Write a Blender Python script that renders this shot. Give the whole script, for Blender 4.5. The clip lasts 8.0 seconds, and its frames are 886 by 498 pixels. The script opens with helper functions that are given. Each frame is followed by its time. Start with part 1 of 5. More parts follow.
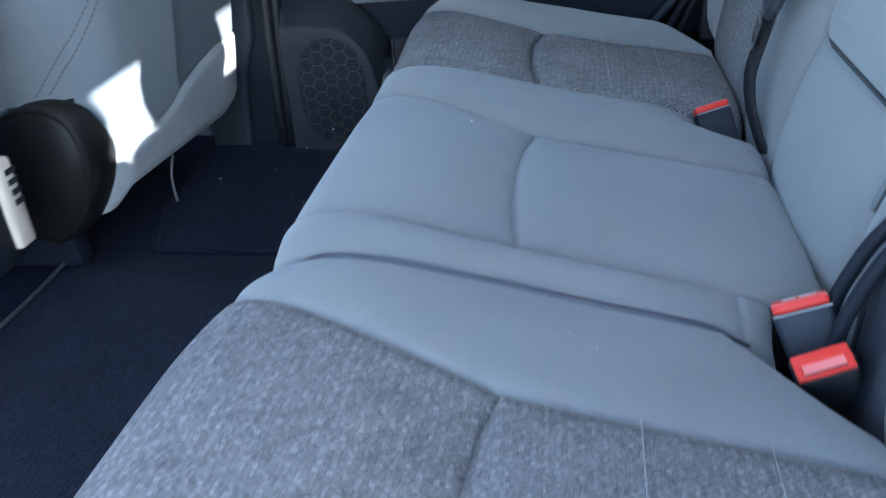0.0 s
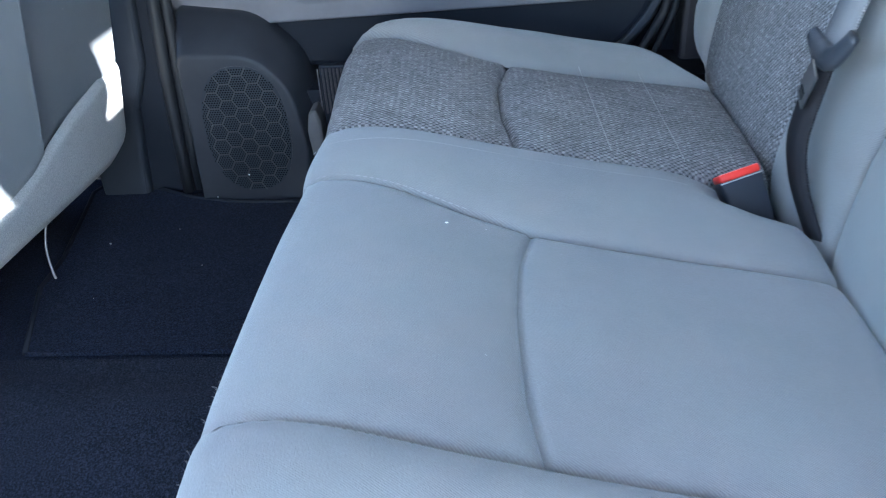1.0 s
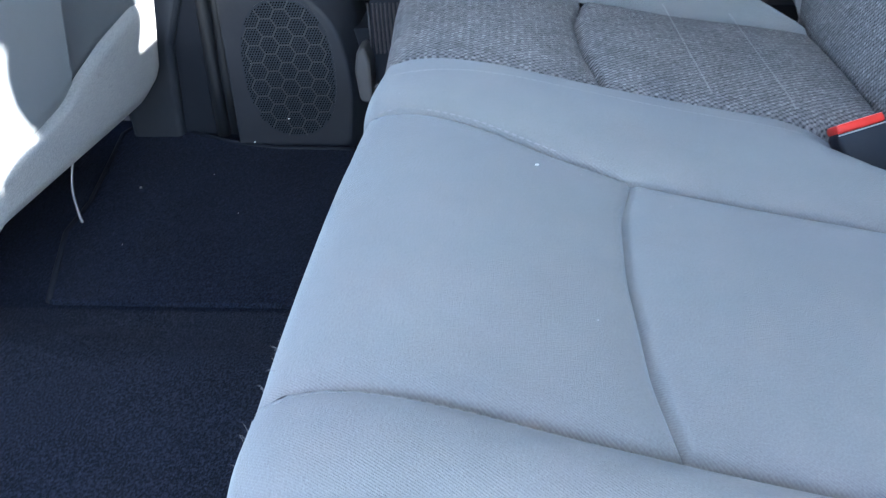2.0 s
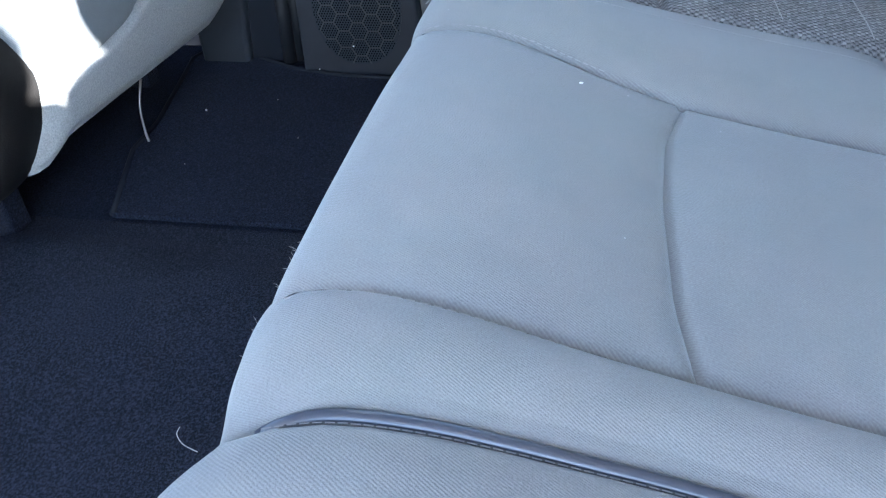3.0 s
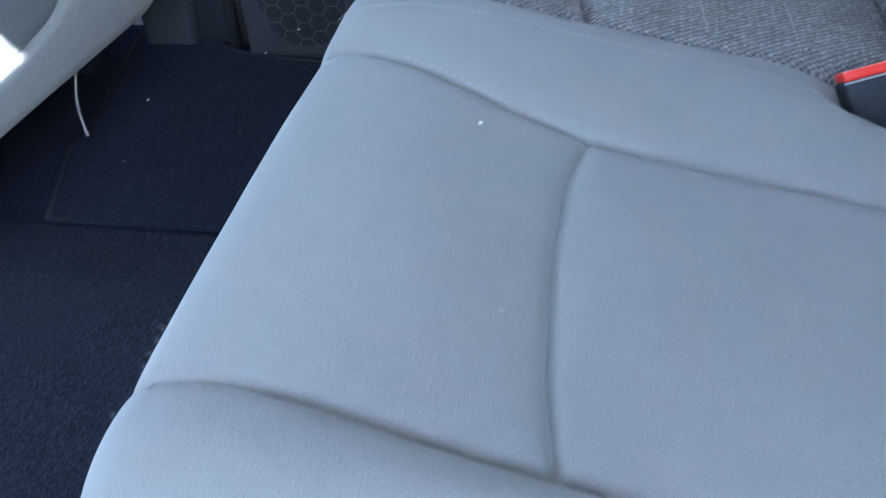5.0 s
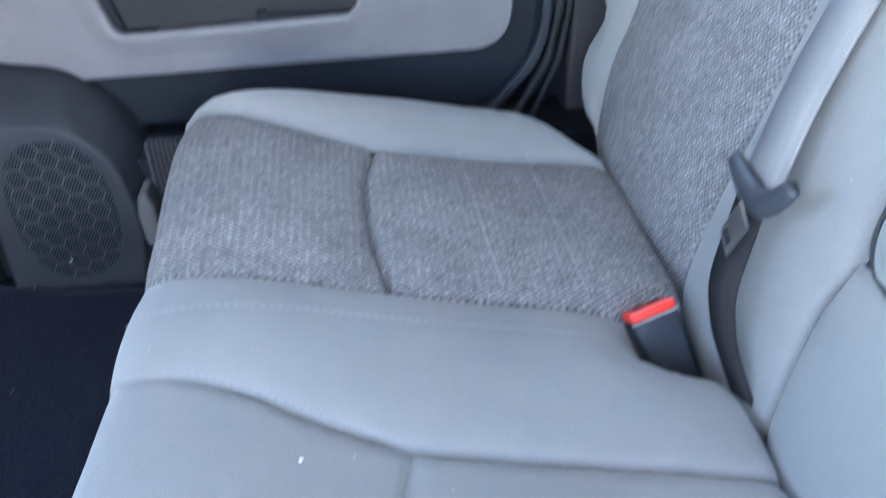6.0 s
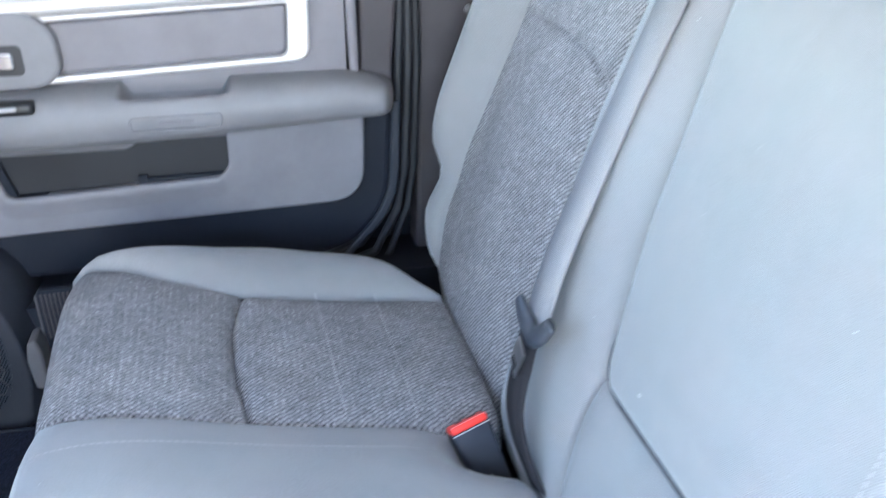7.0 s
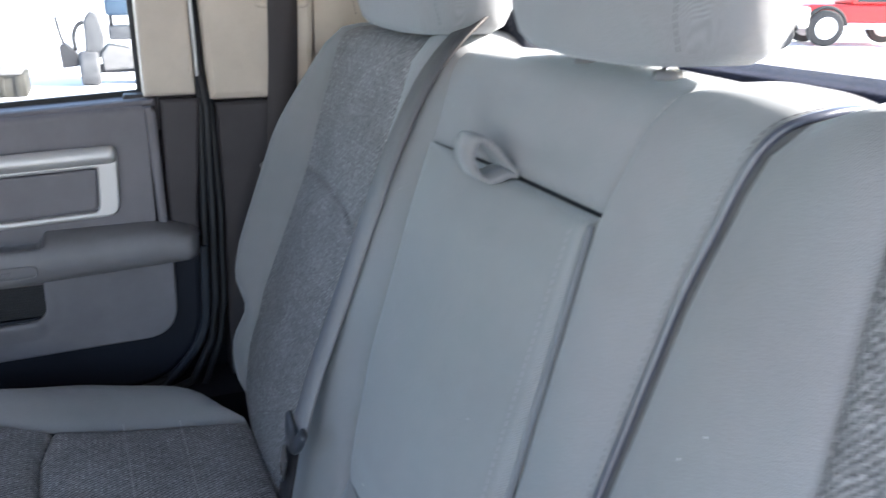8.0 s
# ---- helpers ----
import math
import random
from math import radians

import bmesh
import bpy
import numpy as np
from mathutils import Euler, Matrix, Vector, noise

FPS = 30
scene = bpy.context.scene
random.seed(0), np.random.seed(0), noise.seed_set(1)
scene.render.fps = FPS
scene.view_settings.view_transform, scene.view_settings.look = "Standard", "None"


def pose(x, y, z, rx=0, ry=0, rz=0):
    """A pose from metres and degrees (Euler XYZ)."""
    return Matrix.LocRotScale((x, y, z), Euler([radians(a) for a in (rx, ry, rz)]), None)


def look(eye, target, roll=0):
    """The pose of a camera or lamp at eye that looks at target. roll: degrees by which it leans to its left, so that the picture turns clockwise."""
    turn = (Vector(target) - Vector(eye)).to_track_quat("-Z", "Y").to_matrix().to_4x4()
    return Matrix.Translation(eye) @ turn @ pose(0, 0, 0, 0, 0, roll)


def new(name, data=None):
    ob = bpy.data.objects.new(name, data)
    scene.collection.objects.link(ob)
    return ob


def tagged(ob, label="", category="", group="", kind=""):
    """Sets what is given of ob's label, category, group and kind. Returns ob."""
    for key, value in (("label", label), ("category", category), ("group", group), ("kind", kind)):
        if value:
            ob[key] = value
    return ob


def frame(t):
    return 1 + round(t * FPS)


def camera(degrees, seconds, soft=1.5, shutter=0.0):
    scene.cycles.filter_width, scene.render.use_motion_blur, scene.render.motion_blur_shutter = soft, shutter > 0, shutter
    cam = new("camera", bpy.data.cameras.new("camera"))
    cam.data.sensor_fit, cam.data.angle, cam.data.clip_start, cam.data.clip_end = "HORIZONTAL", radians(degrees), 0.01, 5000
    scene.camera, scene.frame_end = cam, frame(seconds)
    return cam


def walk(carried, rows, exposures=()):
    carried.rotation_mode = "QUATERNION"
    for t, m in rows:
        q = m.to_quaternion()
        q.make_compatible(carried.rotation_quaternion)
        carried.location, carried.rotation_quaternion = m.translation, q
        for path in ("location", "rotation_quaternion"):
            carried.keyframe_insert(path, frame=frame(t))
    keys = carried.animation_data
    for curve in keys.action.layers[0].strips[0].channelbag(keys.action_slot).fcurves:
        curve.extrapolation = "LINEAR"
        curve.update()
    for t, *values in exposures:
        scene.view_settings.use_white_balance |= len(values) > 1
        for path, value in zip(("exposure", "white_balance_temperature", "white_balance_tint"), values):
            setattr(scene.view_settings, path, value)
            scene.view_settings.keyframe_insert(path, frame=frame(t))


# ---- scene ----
cam = camera(57.0, 8.0, 1.1, 0.4)
PATH = [
    (0, (0.07, -0.719, 0.722), (-0.27, 0.993, -0.253), -4.9),
    (0.5, (0.048, -0.57, 0.743), (-0.184, 1.146, -0.258), -4.4),
    (1, (-0.009, -0.439, 0.723), (-0.158, 1.268, -0.308), -4.1),
    (1.5, (-0.045, -0.375, 0.683), (-0.21, 1.316, -0.371), -4.1),
    (1.7, (-0.065, -0.371, 0.677), (-0.223, 1.308, -0.397), -3.4),
    (2.8, (-0.041, -0.369, 0.641), (-0.407, 1.207, -0.534), -4.2),
    (3, (-0.035, -0.371, 0.643), (-0.413, 1.186, -0.554), -4.4),
    (3.5, (-0.038, -0.378, 0.648), (-0.424, 1.139, -0.596), -4.4),
    (4, (-0.032, -0.381, 0.633), (-0.413, 1.115, -0.638), -3.8),
    (4.2, (-0.028, -0.379, 0.624), (-0.415, 1.107, -0.657), -3.8),
    (5.3, (0.028, -0.268, 0.716), (-0.271, 1.211, -0.597), -7.2),
    (5.5, (0.022, -0.241, 0.732), (-0.065, 1.259, -0.588), -3.6),
    (5.7, (0.013, -0.22, 0.753), (0.035, 1.29, -0.558), -2.3),
    (6, (0.006, -0.211, 0.785), (0.147, 1.439, -0.335), -1.5),
    (6.5, (0.017, -0.244, 0.793), (0.304, 1.48, -0.18), -0.5),
    (7, (0.049, -0.346, 0.893), (0.45, 1.4, 0.004), -0.0),
    (7.5, (0.092, -0.44, 0.948), (0.663, 1.332, 0.217), 0.4),
    (8, (0.125, -0.545, 0.98), (0.846, 1.212, 0.356), 0.3),
]
EXPOSURES = [(0.0, 3.38, 5880, 6), (0.5, 3.7, 6000, 6.5), (1.0, 4.0, 6040, 7), (1.5, 4.1, 6120, 8), (3.0, 4.0, 6290, 9), (4.0, 3.95, 6290, 9), (5.5, 4.08, 6090, 8), (6.0, 4.58, 6440, 12), (6.5, 4.72, 6690, 14),
             (7.0, 4.55, 6620, 13), (7.5, 3.8, 6540, 13), (8.0, 2.9, 6640, 14)]
walk(cam, [(t, look(eye, target, roll)) for t, eye, target, roll in PATH], EXPOSURES)

# ---- world and light ----
SUN_DIR = Vector((1.0, -0.462, 0.570)).normalized()   # towards the sun: behind the cab, on the near side
world = bpy.data.worlds.new("sky")
scene.world = world
world.use_nodes = True
wn = world.node_tree.nodes
sky = wn.new("ShaderNodeTexSky")
sky.sky_type = "NISHITA"
sky.sun_disc = False
sky.sun_elevation = math.asin(SUN_DIR.z)
sky.sun_rotation = math.atan2(SUN_DIR.x, SUN_DIR.y)
world.node_tree.links.new(sky.outputs[0], wn["Background"].inputs[0])
wn["Background"].inputs[1].default_value = 0.15
sun_data = bpy.data.lights.new("sun", "SUN")
sun_data.energy = 4.8
sun_data.angle = radians(0.6)
sun_data.color = (1.0, 0.95, 0.88)
sun = new("sun", sun_data)
sun.matrix_world = look(SUN_DIR * 10, (0, 0, 0))

# ---- materials ----


def material(name, base, rough=0.8, metal=0.0, spec=0.4):
    m = bpy.data.materials.new(name)
    m.use_nodes = True
    b = m.node_tree.nodes["Principled BSDF"]
    b.inputs["Base Color"].default_value = (*base, 1)
    b.inputs["Roughness"].default_value = rough
    b.inputs["Metallic"].default_value = metal
    b.inputs["Specular IOR Level"].default_value = spec
    return m


class Nodes:
    """Short hand for wiring one material's nodes."""

    def __init__(self, m):
        self.t = m.node_tree
        self.b = self.t.nodes["Principled BSDF"]

    def add(self, kind, **inputs):
        n = self.t.nodes.new(kind)
        for key, value in inputs.items():
            n.inputs[key.replace("_", " ")].default_value = value
        return n

    def link(self, a, b):
        self.t.links.new(a, b)

    def math(self, op, a, b=None):
        n = self.t.nodes.new("ShaderNodeMath")
        n.operation = op
        for i, v in enumerate((a, b)):
            if v is None:
                continue
            if isinstance(v, (int, float)):
                n.inputs[i].default_value = v
            else:
                self.link(v, n.inputs[i])
        return n.outputs[0]

    def mix(self, fac, a, b, blend="MIX"):
        n = self.t.nodes.new("ShaderNodeMix")
        n.data_type, n.blend_type = "RGBA", blend
        for i, v in ((0, fac), (6, a), (7, b)):
            if isinstance(v, (int, float)):
                n.inputs[i].default_value = v
            elif isinstance(v, tuple):
                n.inputs[i].default_value = (*v, 1)
            else:
                self.link(v, n.inputs[i])
        return n.outputs[2]

    def ramp(self, fac, lo, hi):
        n = self.t.nodes.new("ShaderNodeMapRange")
        n.inputs["From Min"].default_value, n.inputs["From Max"].default_value = lo, hi
        self.link(fac, n.inputs["Value"])
        return n.outputs[0]

    def bump(self, height, strength, distance):
        n = self.add("ShaderNodeBump", Strength=strength, Distance=distance)
        self.link(height, n.inputs["Height"])
        self.link(n.outputs[0], self.b.inputs["Normal"])


def cloth(name, base, rib=0.0015, rough_pile=1.0):
    """Plain car-seat cloth: fine slanted twill ribs, lint, faint soiling. UVs are in metres."""
    m = material(name, base, 0.92, 0, 0.15)
    k = Nodes(m)
    uv = k.add("ShaderNodeTexCoord").outputs["UV"]
    sep = k.add("ShaderNodeSeparateXYZ")
    k.link(uv, sep.inputs[0])
    u, v = sep.outputs[0], sep.outputs[1]
    wob = k.add("ShaderNodeTexNoise", Scale=26.0, Detail=2.0)
    k.link(uv, wob.inputs["Vector"])
    slant = k.math("ADD", k.math("ADD", v, k.math("MULTIPLY", u, 0.55)), k.math("MULTIPLY", wob.outputs[0], 0.003))
    b = k.math("SINE", k.math("MULTIPLY", slant, 2 * math.pi / rib))
    yarn = k.add("ShaderNodeTexNoise", Scale=760.0, Detail=2.0, Roughness=0.7)
    k.link(uv, yarn.inputs["Vector"])
    worn = k.math("ADD", k.math("MULTIPLY", k.ramp(wob.outputs[0], 0.35, 0.65), 0.45), 0.35)
    weave = k.math("ADD", k.math("MULTIPLY", k.math("MULTIPLY", b, worn), 0.6), k.math("MULTIPLY", k.math("SUBTRACT", yarn.outputs[0], 0.5), 2.6))
    big = k.add("ShaderNodeTexNoise", Scale=5.0, Detail=4.0)
    k.link(uv, big.inputs["Vector"])
    mid = k.add("ShaderNodeTexNoise", Scale=60.0, Detail=3.0)
    k.link(uv, mid.inputs["Vector"])
    lint = k.add("ShaderNodeTexVoronoi", Scale=48.0)
    k.link(uv, lint.inputs["Vector"])
    pick = k.add("ShaderNodeSeparateColor")
    k.link(lint.outputs["Color"], pick.inputs[0])
    speck = k.math("LESS_THAN", lint.outputs["Distance"], k.math("MULTIPLY", k.math("SUBTRACT", pick.outputs[0], 0.72), 0.16))
    shade = k.math("ADD", k.math("MULTIPLY", k.ramp(big.outputs[0], 0.3, 0.7), 0.24), k.math("MULTIPLY", mid.outputs[0], 0.20))
    shade = k.math("ADD", shade, k.math("MULTIPLY", weave, 0.44 * rough_pile))
    dark, light = tuple(c * 0.74 for c in base), tuple(min(1, c * 1.22) for c in base)
    col = k.mix(k.math("ADD", shade, 0.20), dark, light)
    hue = k.add("ShaderNodeTexNoise", Scale=11.0, Detail=3.0, Roughness=0.6)
    off = k.add("ShaderNodeVectorMath")
    off.inputs[1].default_value = (3.7, 1.9, 0.4)
    k.link(uv, off.inputs[0])
    k.link(off.outputs[0], hue.inputs["Vector"])
    col = k.mix(k.ramp(hue.outputs[0], 0.35, 0.65), k.mix(1.0, col, (1.02, 0.995, 1.0), "MULTIPLY"), k.mix(1.0, col, (0.975, 1.008, 1.012), "MULTIPLY"))
    col = k.mix(k.math("MULTIPLY", speck, 0.6), col, (0.6, 0.62, 0.64))
    k.link(col, k.b.inputs["Base Color"])
    k.b.inputs["Sheen Weight"].default_value = min(0.4, 1.6 * base[1])
    k.b.inputs["Sheen Tint"].default_value = (0.84, 0.94, 1.0, 1)
    k.b.inputs["Sheen Roughness"].default_value = 0.5
    k.bump(k.math("ADD", k.math("MULTIPLY", weave, 0.5), mid.outputs[0]), 0.42, 0.0008)
    return m


def tweed(name, dark, light, pitch=0.0074, dash=0.0054):
    """Coarse open weave: short light floats across columns set off by half a step, dark pores between them."""
    m = material(name, dark, 0.95, 0, 0.1)
    k = Nodes(m)
    uv = k.add("ShaderNodeTexCoord").outputs["UV"]
    jit = k.add("ShaderNodeTexNoise", Scale=150.0, Detail=2.0)
    k.link(uv, jit.inputs["Vector"])
    shift = k.add("ShaderNodeVectorMath")
    shift.operation = "MULTIPLY_ADD"
    k.link(jit.outputs["Color"], shift.inputs[0])
    shift.inputs[1].default_value = (0.0062, 0.0044, 0)
    k.link(uv, shift.inputs[2])
    sep = k.add("ShaderNodeSeparateXYZ")
    k.link(shift.outputs[0], sep.inputs[0])
    u, v = sep.outputs[0], sep.outputs[1]
    col = k.math("DIVIDE", u, pitch / 2)
    odd = k.math("MULTIPLY", k.math("FLOORED_MODULO", k.math("FLOOR", col), 2.0), 0.5)
    row = k.math("ADD", k.math("DIVIDE", v, dash), odd)
    ridge = k.math("SINE", k.math("MULTIPLY", k.math("FRACT", col), math.pi))
    thread = k.math("SINE", k.math("MULTIPLY", k.math("FRACT", row), math.pi))
    strong = k.math("SUBTRACT", 1.0, k.math("MULTIPLY", odd, 0.75))
    floats = k.math("MULTIPLY", k.math("MULTIPLY", k.ramp(thread, 0.45, 0.95), k.ramp(ridge, 0.0, 0.55)), strong)
    pores = k.math("MULTIPLY", k.ramp(thread, 0.55, 0.10), k.ramp(ridge, 0.25, 0.85))
    cell = k.add("ShaderNodeTexWhiteNoise")
    where = k.add("ShaderNodeCombineXYZ")
    k.link(k.math("FLOOR", col), where.inputs[0])
    k.link(k.math("FLOOR", row), where.inputs[1])
    k.link(where.outputs[0], cell.inputs["Vector"])
    tone = k.add("ShaderNodeTexNoise", Scale=620.0, Detail=3.0, Roughness=0.7)
    k.link(uv, tone.inputs["Vector"])
    big = k.add("ShaderNodeTexNoise", Scale=14.0, Detail=5.0, Roughness=0.65)
    k.link(uv, big.inputs["Vector"])
    patch = k.add("ShaderNodeTexNoise", Scale=95.0, Detail=2.0)
    k.link(uv, patch.inputs["Vector"])
    f = k.math("MULTIPLY", floats, k.math("ADD", k.math("MULTIPLY", cell.outputs["Value"], 0.43), 0.16))
    f = k.math("ADD", f, k.math("MULTIPLY", k.ramp(tone.outputs[0], 0.3, 0.7), 0.34))
    f = k.math("ADD", f, k.math("MULTIPLY", k.ramp(patch.outputs[0], 0.3, 0.7), 0.16))
    f = k.math("SUBTRACT", k.math("ADD", f, 0.14), k.math("MULTIPLY", pores, 0.28))
    f = k.math("MULTIPLY", f, k.math("ADD", k.math("MULTIPLY", k.ramp(big.outputs[0], 0.3, 0.7), 0.35), 0.8))
    k.link(k.mix(f, dark, light), k.b.inputs["Base Color"])
    k.b.inputs["Sheen Weight"].default_value = 0.04
    k.bump(k.math("ADD", k.math("SUBTRACT", floats, pores), k.math("MULTIPLY", tone.outputs[0], 0.6)), 0.6, 0.0010)
    return m


def plastic(name, base, rough=0.5, grain=900.0, strength=0.25, dust=0.06, spec=0.3):
    """Grained interior plastic with scuffs and a little dust."""
    m = material(name, base, rough, 0, spec)
    k = Nodes(m)
    co = k.add("ShaderNodeTexCoord").outputs["Object"]
    fine = k.add("ShaderNodeTexVoronoi", Scale=grain)
    k.link(co, fine.inputs["Vector"])
    big = k.add("ShaderNodeTexNoise", Scale=9.0, Detail=6.0, Roughness=0.65)
    k.link(co, big.inputs["Vector"])
    f = k.ramp(big.outputs[0], 0.35, 0.75)
    k.link(k.mix(f, tuple(c * 0.9 for c in base), tuple(min(1, c * 1.08 + dust * 0.25) for c in base)), k.b.inputs["Base Color"])
    k.link(k.math("ADD", k.math("MULTIPLY", f, 0.18), rough - 0.08), k.b.inputs["Roughness"])
    k.bump(fine.outputs["Distance"], strength, 0.0004)
    return m


def carpet(name, base):
    m = material(name, base, 1.0, 0, 0.05)
    k = Nodes(m)
    co = k.add("ShaderNodeTexCoord").outputs["Object"]
    tuft = k.add("ShaderNodeTexNoise", Scale=430.0, Detail=3.0, Roughness=0.85)
    k.link(co, tuft.inputs["Vector"])
    big = k.add("ShaderNodeTexNoise", Scale=12.0, Detail=5.0)
    k.link(co, big.inputs["Vector"])
    f = k.math("ADD", k.math("MULTIPLY", k.ramp(tuft.outputs[0], 0.44, 0.68), 1.0), k.math("MULTIPLY", big.outputs[0], 0.25))
    k.link(k.mix(f, tuple(c * 0.25 for c in base), tuple(c * 2.6 for c in base)), k.b.inputs["Base Color"])
    k.b.inputs["Sheen Weight"].default_value = 0.03
    k.bump(tuft.outputs[0], 1.0, 0.003)
    return m


def pile(name, base):
    """Short pale needle-felt: fine speckle and faint larger blotches."""
    m = material(name, base, 0.97, 0, 0.1)
    k = Nodes(m)
    co = k.add("ShaderNodeTexCoord").outputs["Object"]
    tuft = k.add("ShaderNodeTexNoise", Scale=520.0, Detail=3.0, Roughness=0.75)
    k.link(co, tuft.inputs["Vector"])
    big = k.add("ShaderNodeTexNoise", Scale=18.0, Detail=4.0)
    k.link(co, big.inputs["Vector"])
    f = k.math("ADD", k.math("MULTIPLY", k.ramp(tuft.outputs[0], 0.36, 0.64), 0.7), k.math("MULTIPLY", big.outputs[0], 0.3))
    k.link(k.mix(f, tuple(c * 0.70 for c in base), tuple(min(1, c * 1.22) for c in base)), k.b.inputs["Base Color"])
    k.b.inputs["Sheen Weight"].default_value = 0.2
    k.bump(tuft.outputs[0], 0.7, 0.0014)
    return m


def webbing(name, base, rough=0.5, spec=0.5, lit_tone=None):
    """Belt webbing: herringbone ribs across; UV u runs across, v along, in metres. Last argument: colour of painted-in
    light that it brightens to along its length.
    """
    m = material(name, base, rough, 0, spec)
    k = Nodes(m)
    uv = k.add("ShaderNodeTexCoord").outputs["UV"]
    sep = k.add("ShaderNodeSeparateXYZ")
    k.link(uv, sep.inputs[0])
    u, v = sep.outputs[0], sep.outputs[1]
    zig = k.math("PINGPONG", u, 0.0059)
    rib = k.math("SINE", k.math("MULTIPLY", k.math("ADD", v, zig), 2 * math.pi / 0.0026))
    col = k.mix(k.math("ADD", k.math("MULTIPLY", rib, 0.3), 0.5), tuple(c * 0.75 for c in base), tuple(c * 1.2 for c in base))
    # Paler grey painted in for the light on the belt's lower run.
    if lit_tone:
        pale = k.mix(k.math("ADD", k.math("MULTIPLY", rib, 0.3), 0.5), tuple(c * 0.75 for c in lit_tone), tuple(c * 1.2 for c in lit_tone))
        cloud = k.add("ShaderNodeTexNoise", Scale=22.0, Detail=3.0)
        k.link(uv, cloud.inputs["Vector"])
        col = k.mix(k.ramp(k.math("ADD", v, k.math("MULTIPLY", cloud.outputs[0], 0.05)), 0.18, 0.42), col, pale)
    k.link(col, k.b.inputs["Base Color"])
    k.bump(rib, 0.6, 0.0005)
    return m


GREY = cloth("grey_cloth", (0.217, 0.220, 0.230))
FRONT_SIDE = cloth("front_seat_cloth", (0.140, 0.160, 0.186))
# Same cloth as the side, with the rear face's shade painted in.
FRONT_BACK = cloth("front_seat_cloth_shaded", (0.095, 0.108, 0.128))
# Near-black, to paint shade into the gaps between sewn panels.
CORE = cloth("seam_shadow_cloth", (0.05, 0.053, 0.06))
GREY_LIGHT = cloth("light_grey_cloth", (0.208, 0.216, 0.224), 0.0014, 0.6)
GREY_DARK = cloth("slate_cloth", (0.15, 0.158, 0.172))
SKIRT = pile("pale_carpet_pile", (0.31, 0.33, 0.35))
TWEED = tweed("charcoal_tweed", (0.021, 0.023, 0.028), (0.385, 0.387, 0.405))
THREAD = material("grey_thread", (0.28, 0.285, 0.295), 0.8)
PIPE_THREAD = material("slate_thread", (0.15, 0.158, 0.175), 0.8)
INSERT_THREAD = material("pale_insert_thread", (0.32, 0.325, 0.335), 0.8)
THREAD_DARK = material("dark_thread", (0.07, 0.074, 0.085), 0.8)
PIPING = material("slate_vinyl_piping", (0.040, 0.048, 0.072), 0.28, 0, 0.8)
CHARCOAL = plastic("charcoal_plastic", (0.0115, 0.0145, 0.0225), 0.62, dust=0.01, spec=0.16)
LATCH = plastic("worn_latch_plastic", (0.036, 0.042, 0.054), 0.36, dust=0.03, spec=0.45)
DARK = plastic("dark_slate_plastic", (0.024, 0.029, 0.040), 0.5, dust=0.03, spec=0.22)
SLATE = plastic("slate_grey_plastic", (0.162, 0.154, 0.172), 0.5)
POCKET = plastic("pocket_lining_plastic", (0.011, 0.0122, 0.017), 0.55)
FLAP = plastic("flap_grey_plastic", (0.088, 0.087, 0.095), 0.5)
POD_GREY = plastic("pod_grey_plastic", (0.026, 0.029, 0.038), 0.5, dust=0.03, spec=0.25)
UMBER = plastic("dark_umber_plastic", (0.052, 0.047, 0.053), 0.5, dust=0.03, spec=0.25)
MID = plastic("mid_grey_plastic", (0.165, 0.164, 0.178), 0.5)
PALE = plastic("light_grey_plastic", (0.152, 0.150, 0.170), 0.45)
HINGE = plastic("hinge_cover_plastic", (0.020, 0.024, 0.034), 0.45)
TAN = plastic("tan_plastic", (0.56, 0.49, 0.42), 0.6)
SILVER = material("satin_silver_paint", (0.56, 0.55, 0.55), 0.5, 0.55)
CHROME = material("chrome", (0.75, 0.75, 0.76), 0.12, 1.0)
STEEL = material("worn_steel", (0.30, 0.30, 0.31), 0.42, 1.0)
RUBBER = material("black_rubber", (0.013, 0.0145, 0.019), 0.55)
RED = plastic("red_plastic", (0.72, 0.045, 0.035), 0.4, 700.0, 0.1, 0.0)
RED_PALE = plastic("pale_red_plastic", (0.80, 0.22, 0.21), 0.4, 700.0, 0.1, 0.0)
BLACK = plastic("black_plastic", (0.018, 0.019, 0.022), 0.42)
WHITE = material("white_print", (0.8, 0.8, 0.8), 0.6)
MAT = carpet("navy_black_carpet", (0.017, 0.0215, 0.036))
MAT_DARK = carpet("black_mat_pile", (0.0108, 0.0148, 0.0290))
BELT_GREY = webbing("lit_painted_webbing", (0.030, 0.028, 0.031), 0.5, 0.5, (0.225, 0.226, 0.24))
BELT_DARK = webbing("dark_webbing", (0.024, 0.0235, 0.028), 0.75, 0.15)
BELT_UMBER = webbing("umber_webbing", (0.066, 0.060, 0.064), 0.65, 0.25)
HEADLINER = cloth("headliner_cloth", (0.45, 0.44, 0.42), 0.004)
BINDING = cloth("carpet_binding_cloth", (0.060, 0.066, 0.076))
LOOP = cloth("pull_strap_cloth", (0.215, 0.215, 0.225))
RIM_GREY = material("grey_parting_line", (0.3, 0.3, 0.31), 0.5)
PANE = bpy.data.materials.new("clear_glass")
PANE.use_nodes = True
pane_nodes = Nodes(PANE)
mixer = pane_nodes.add("ShaderNodeMixShader")
clear = pane_nodes.add("ShaderNodeBsdfTransparent")
clear.inputs[0].default_value = (0.93, 0.95, 0.95, 1)
shine = pane_nodes.add("ShaderNodeBsdfGlossy", Roughness=0.01)
mixer.inputs[0].default_value = 0.012
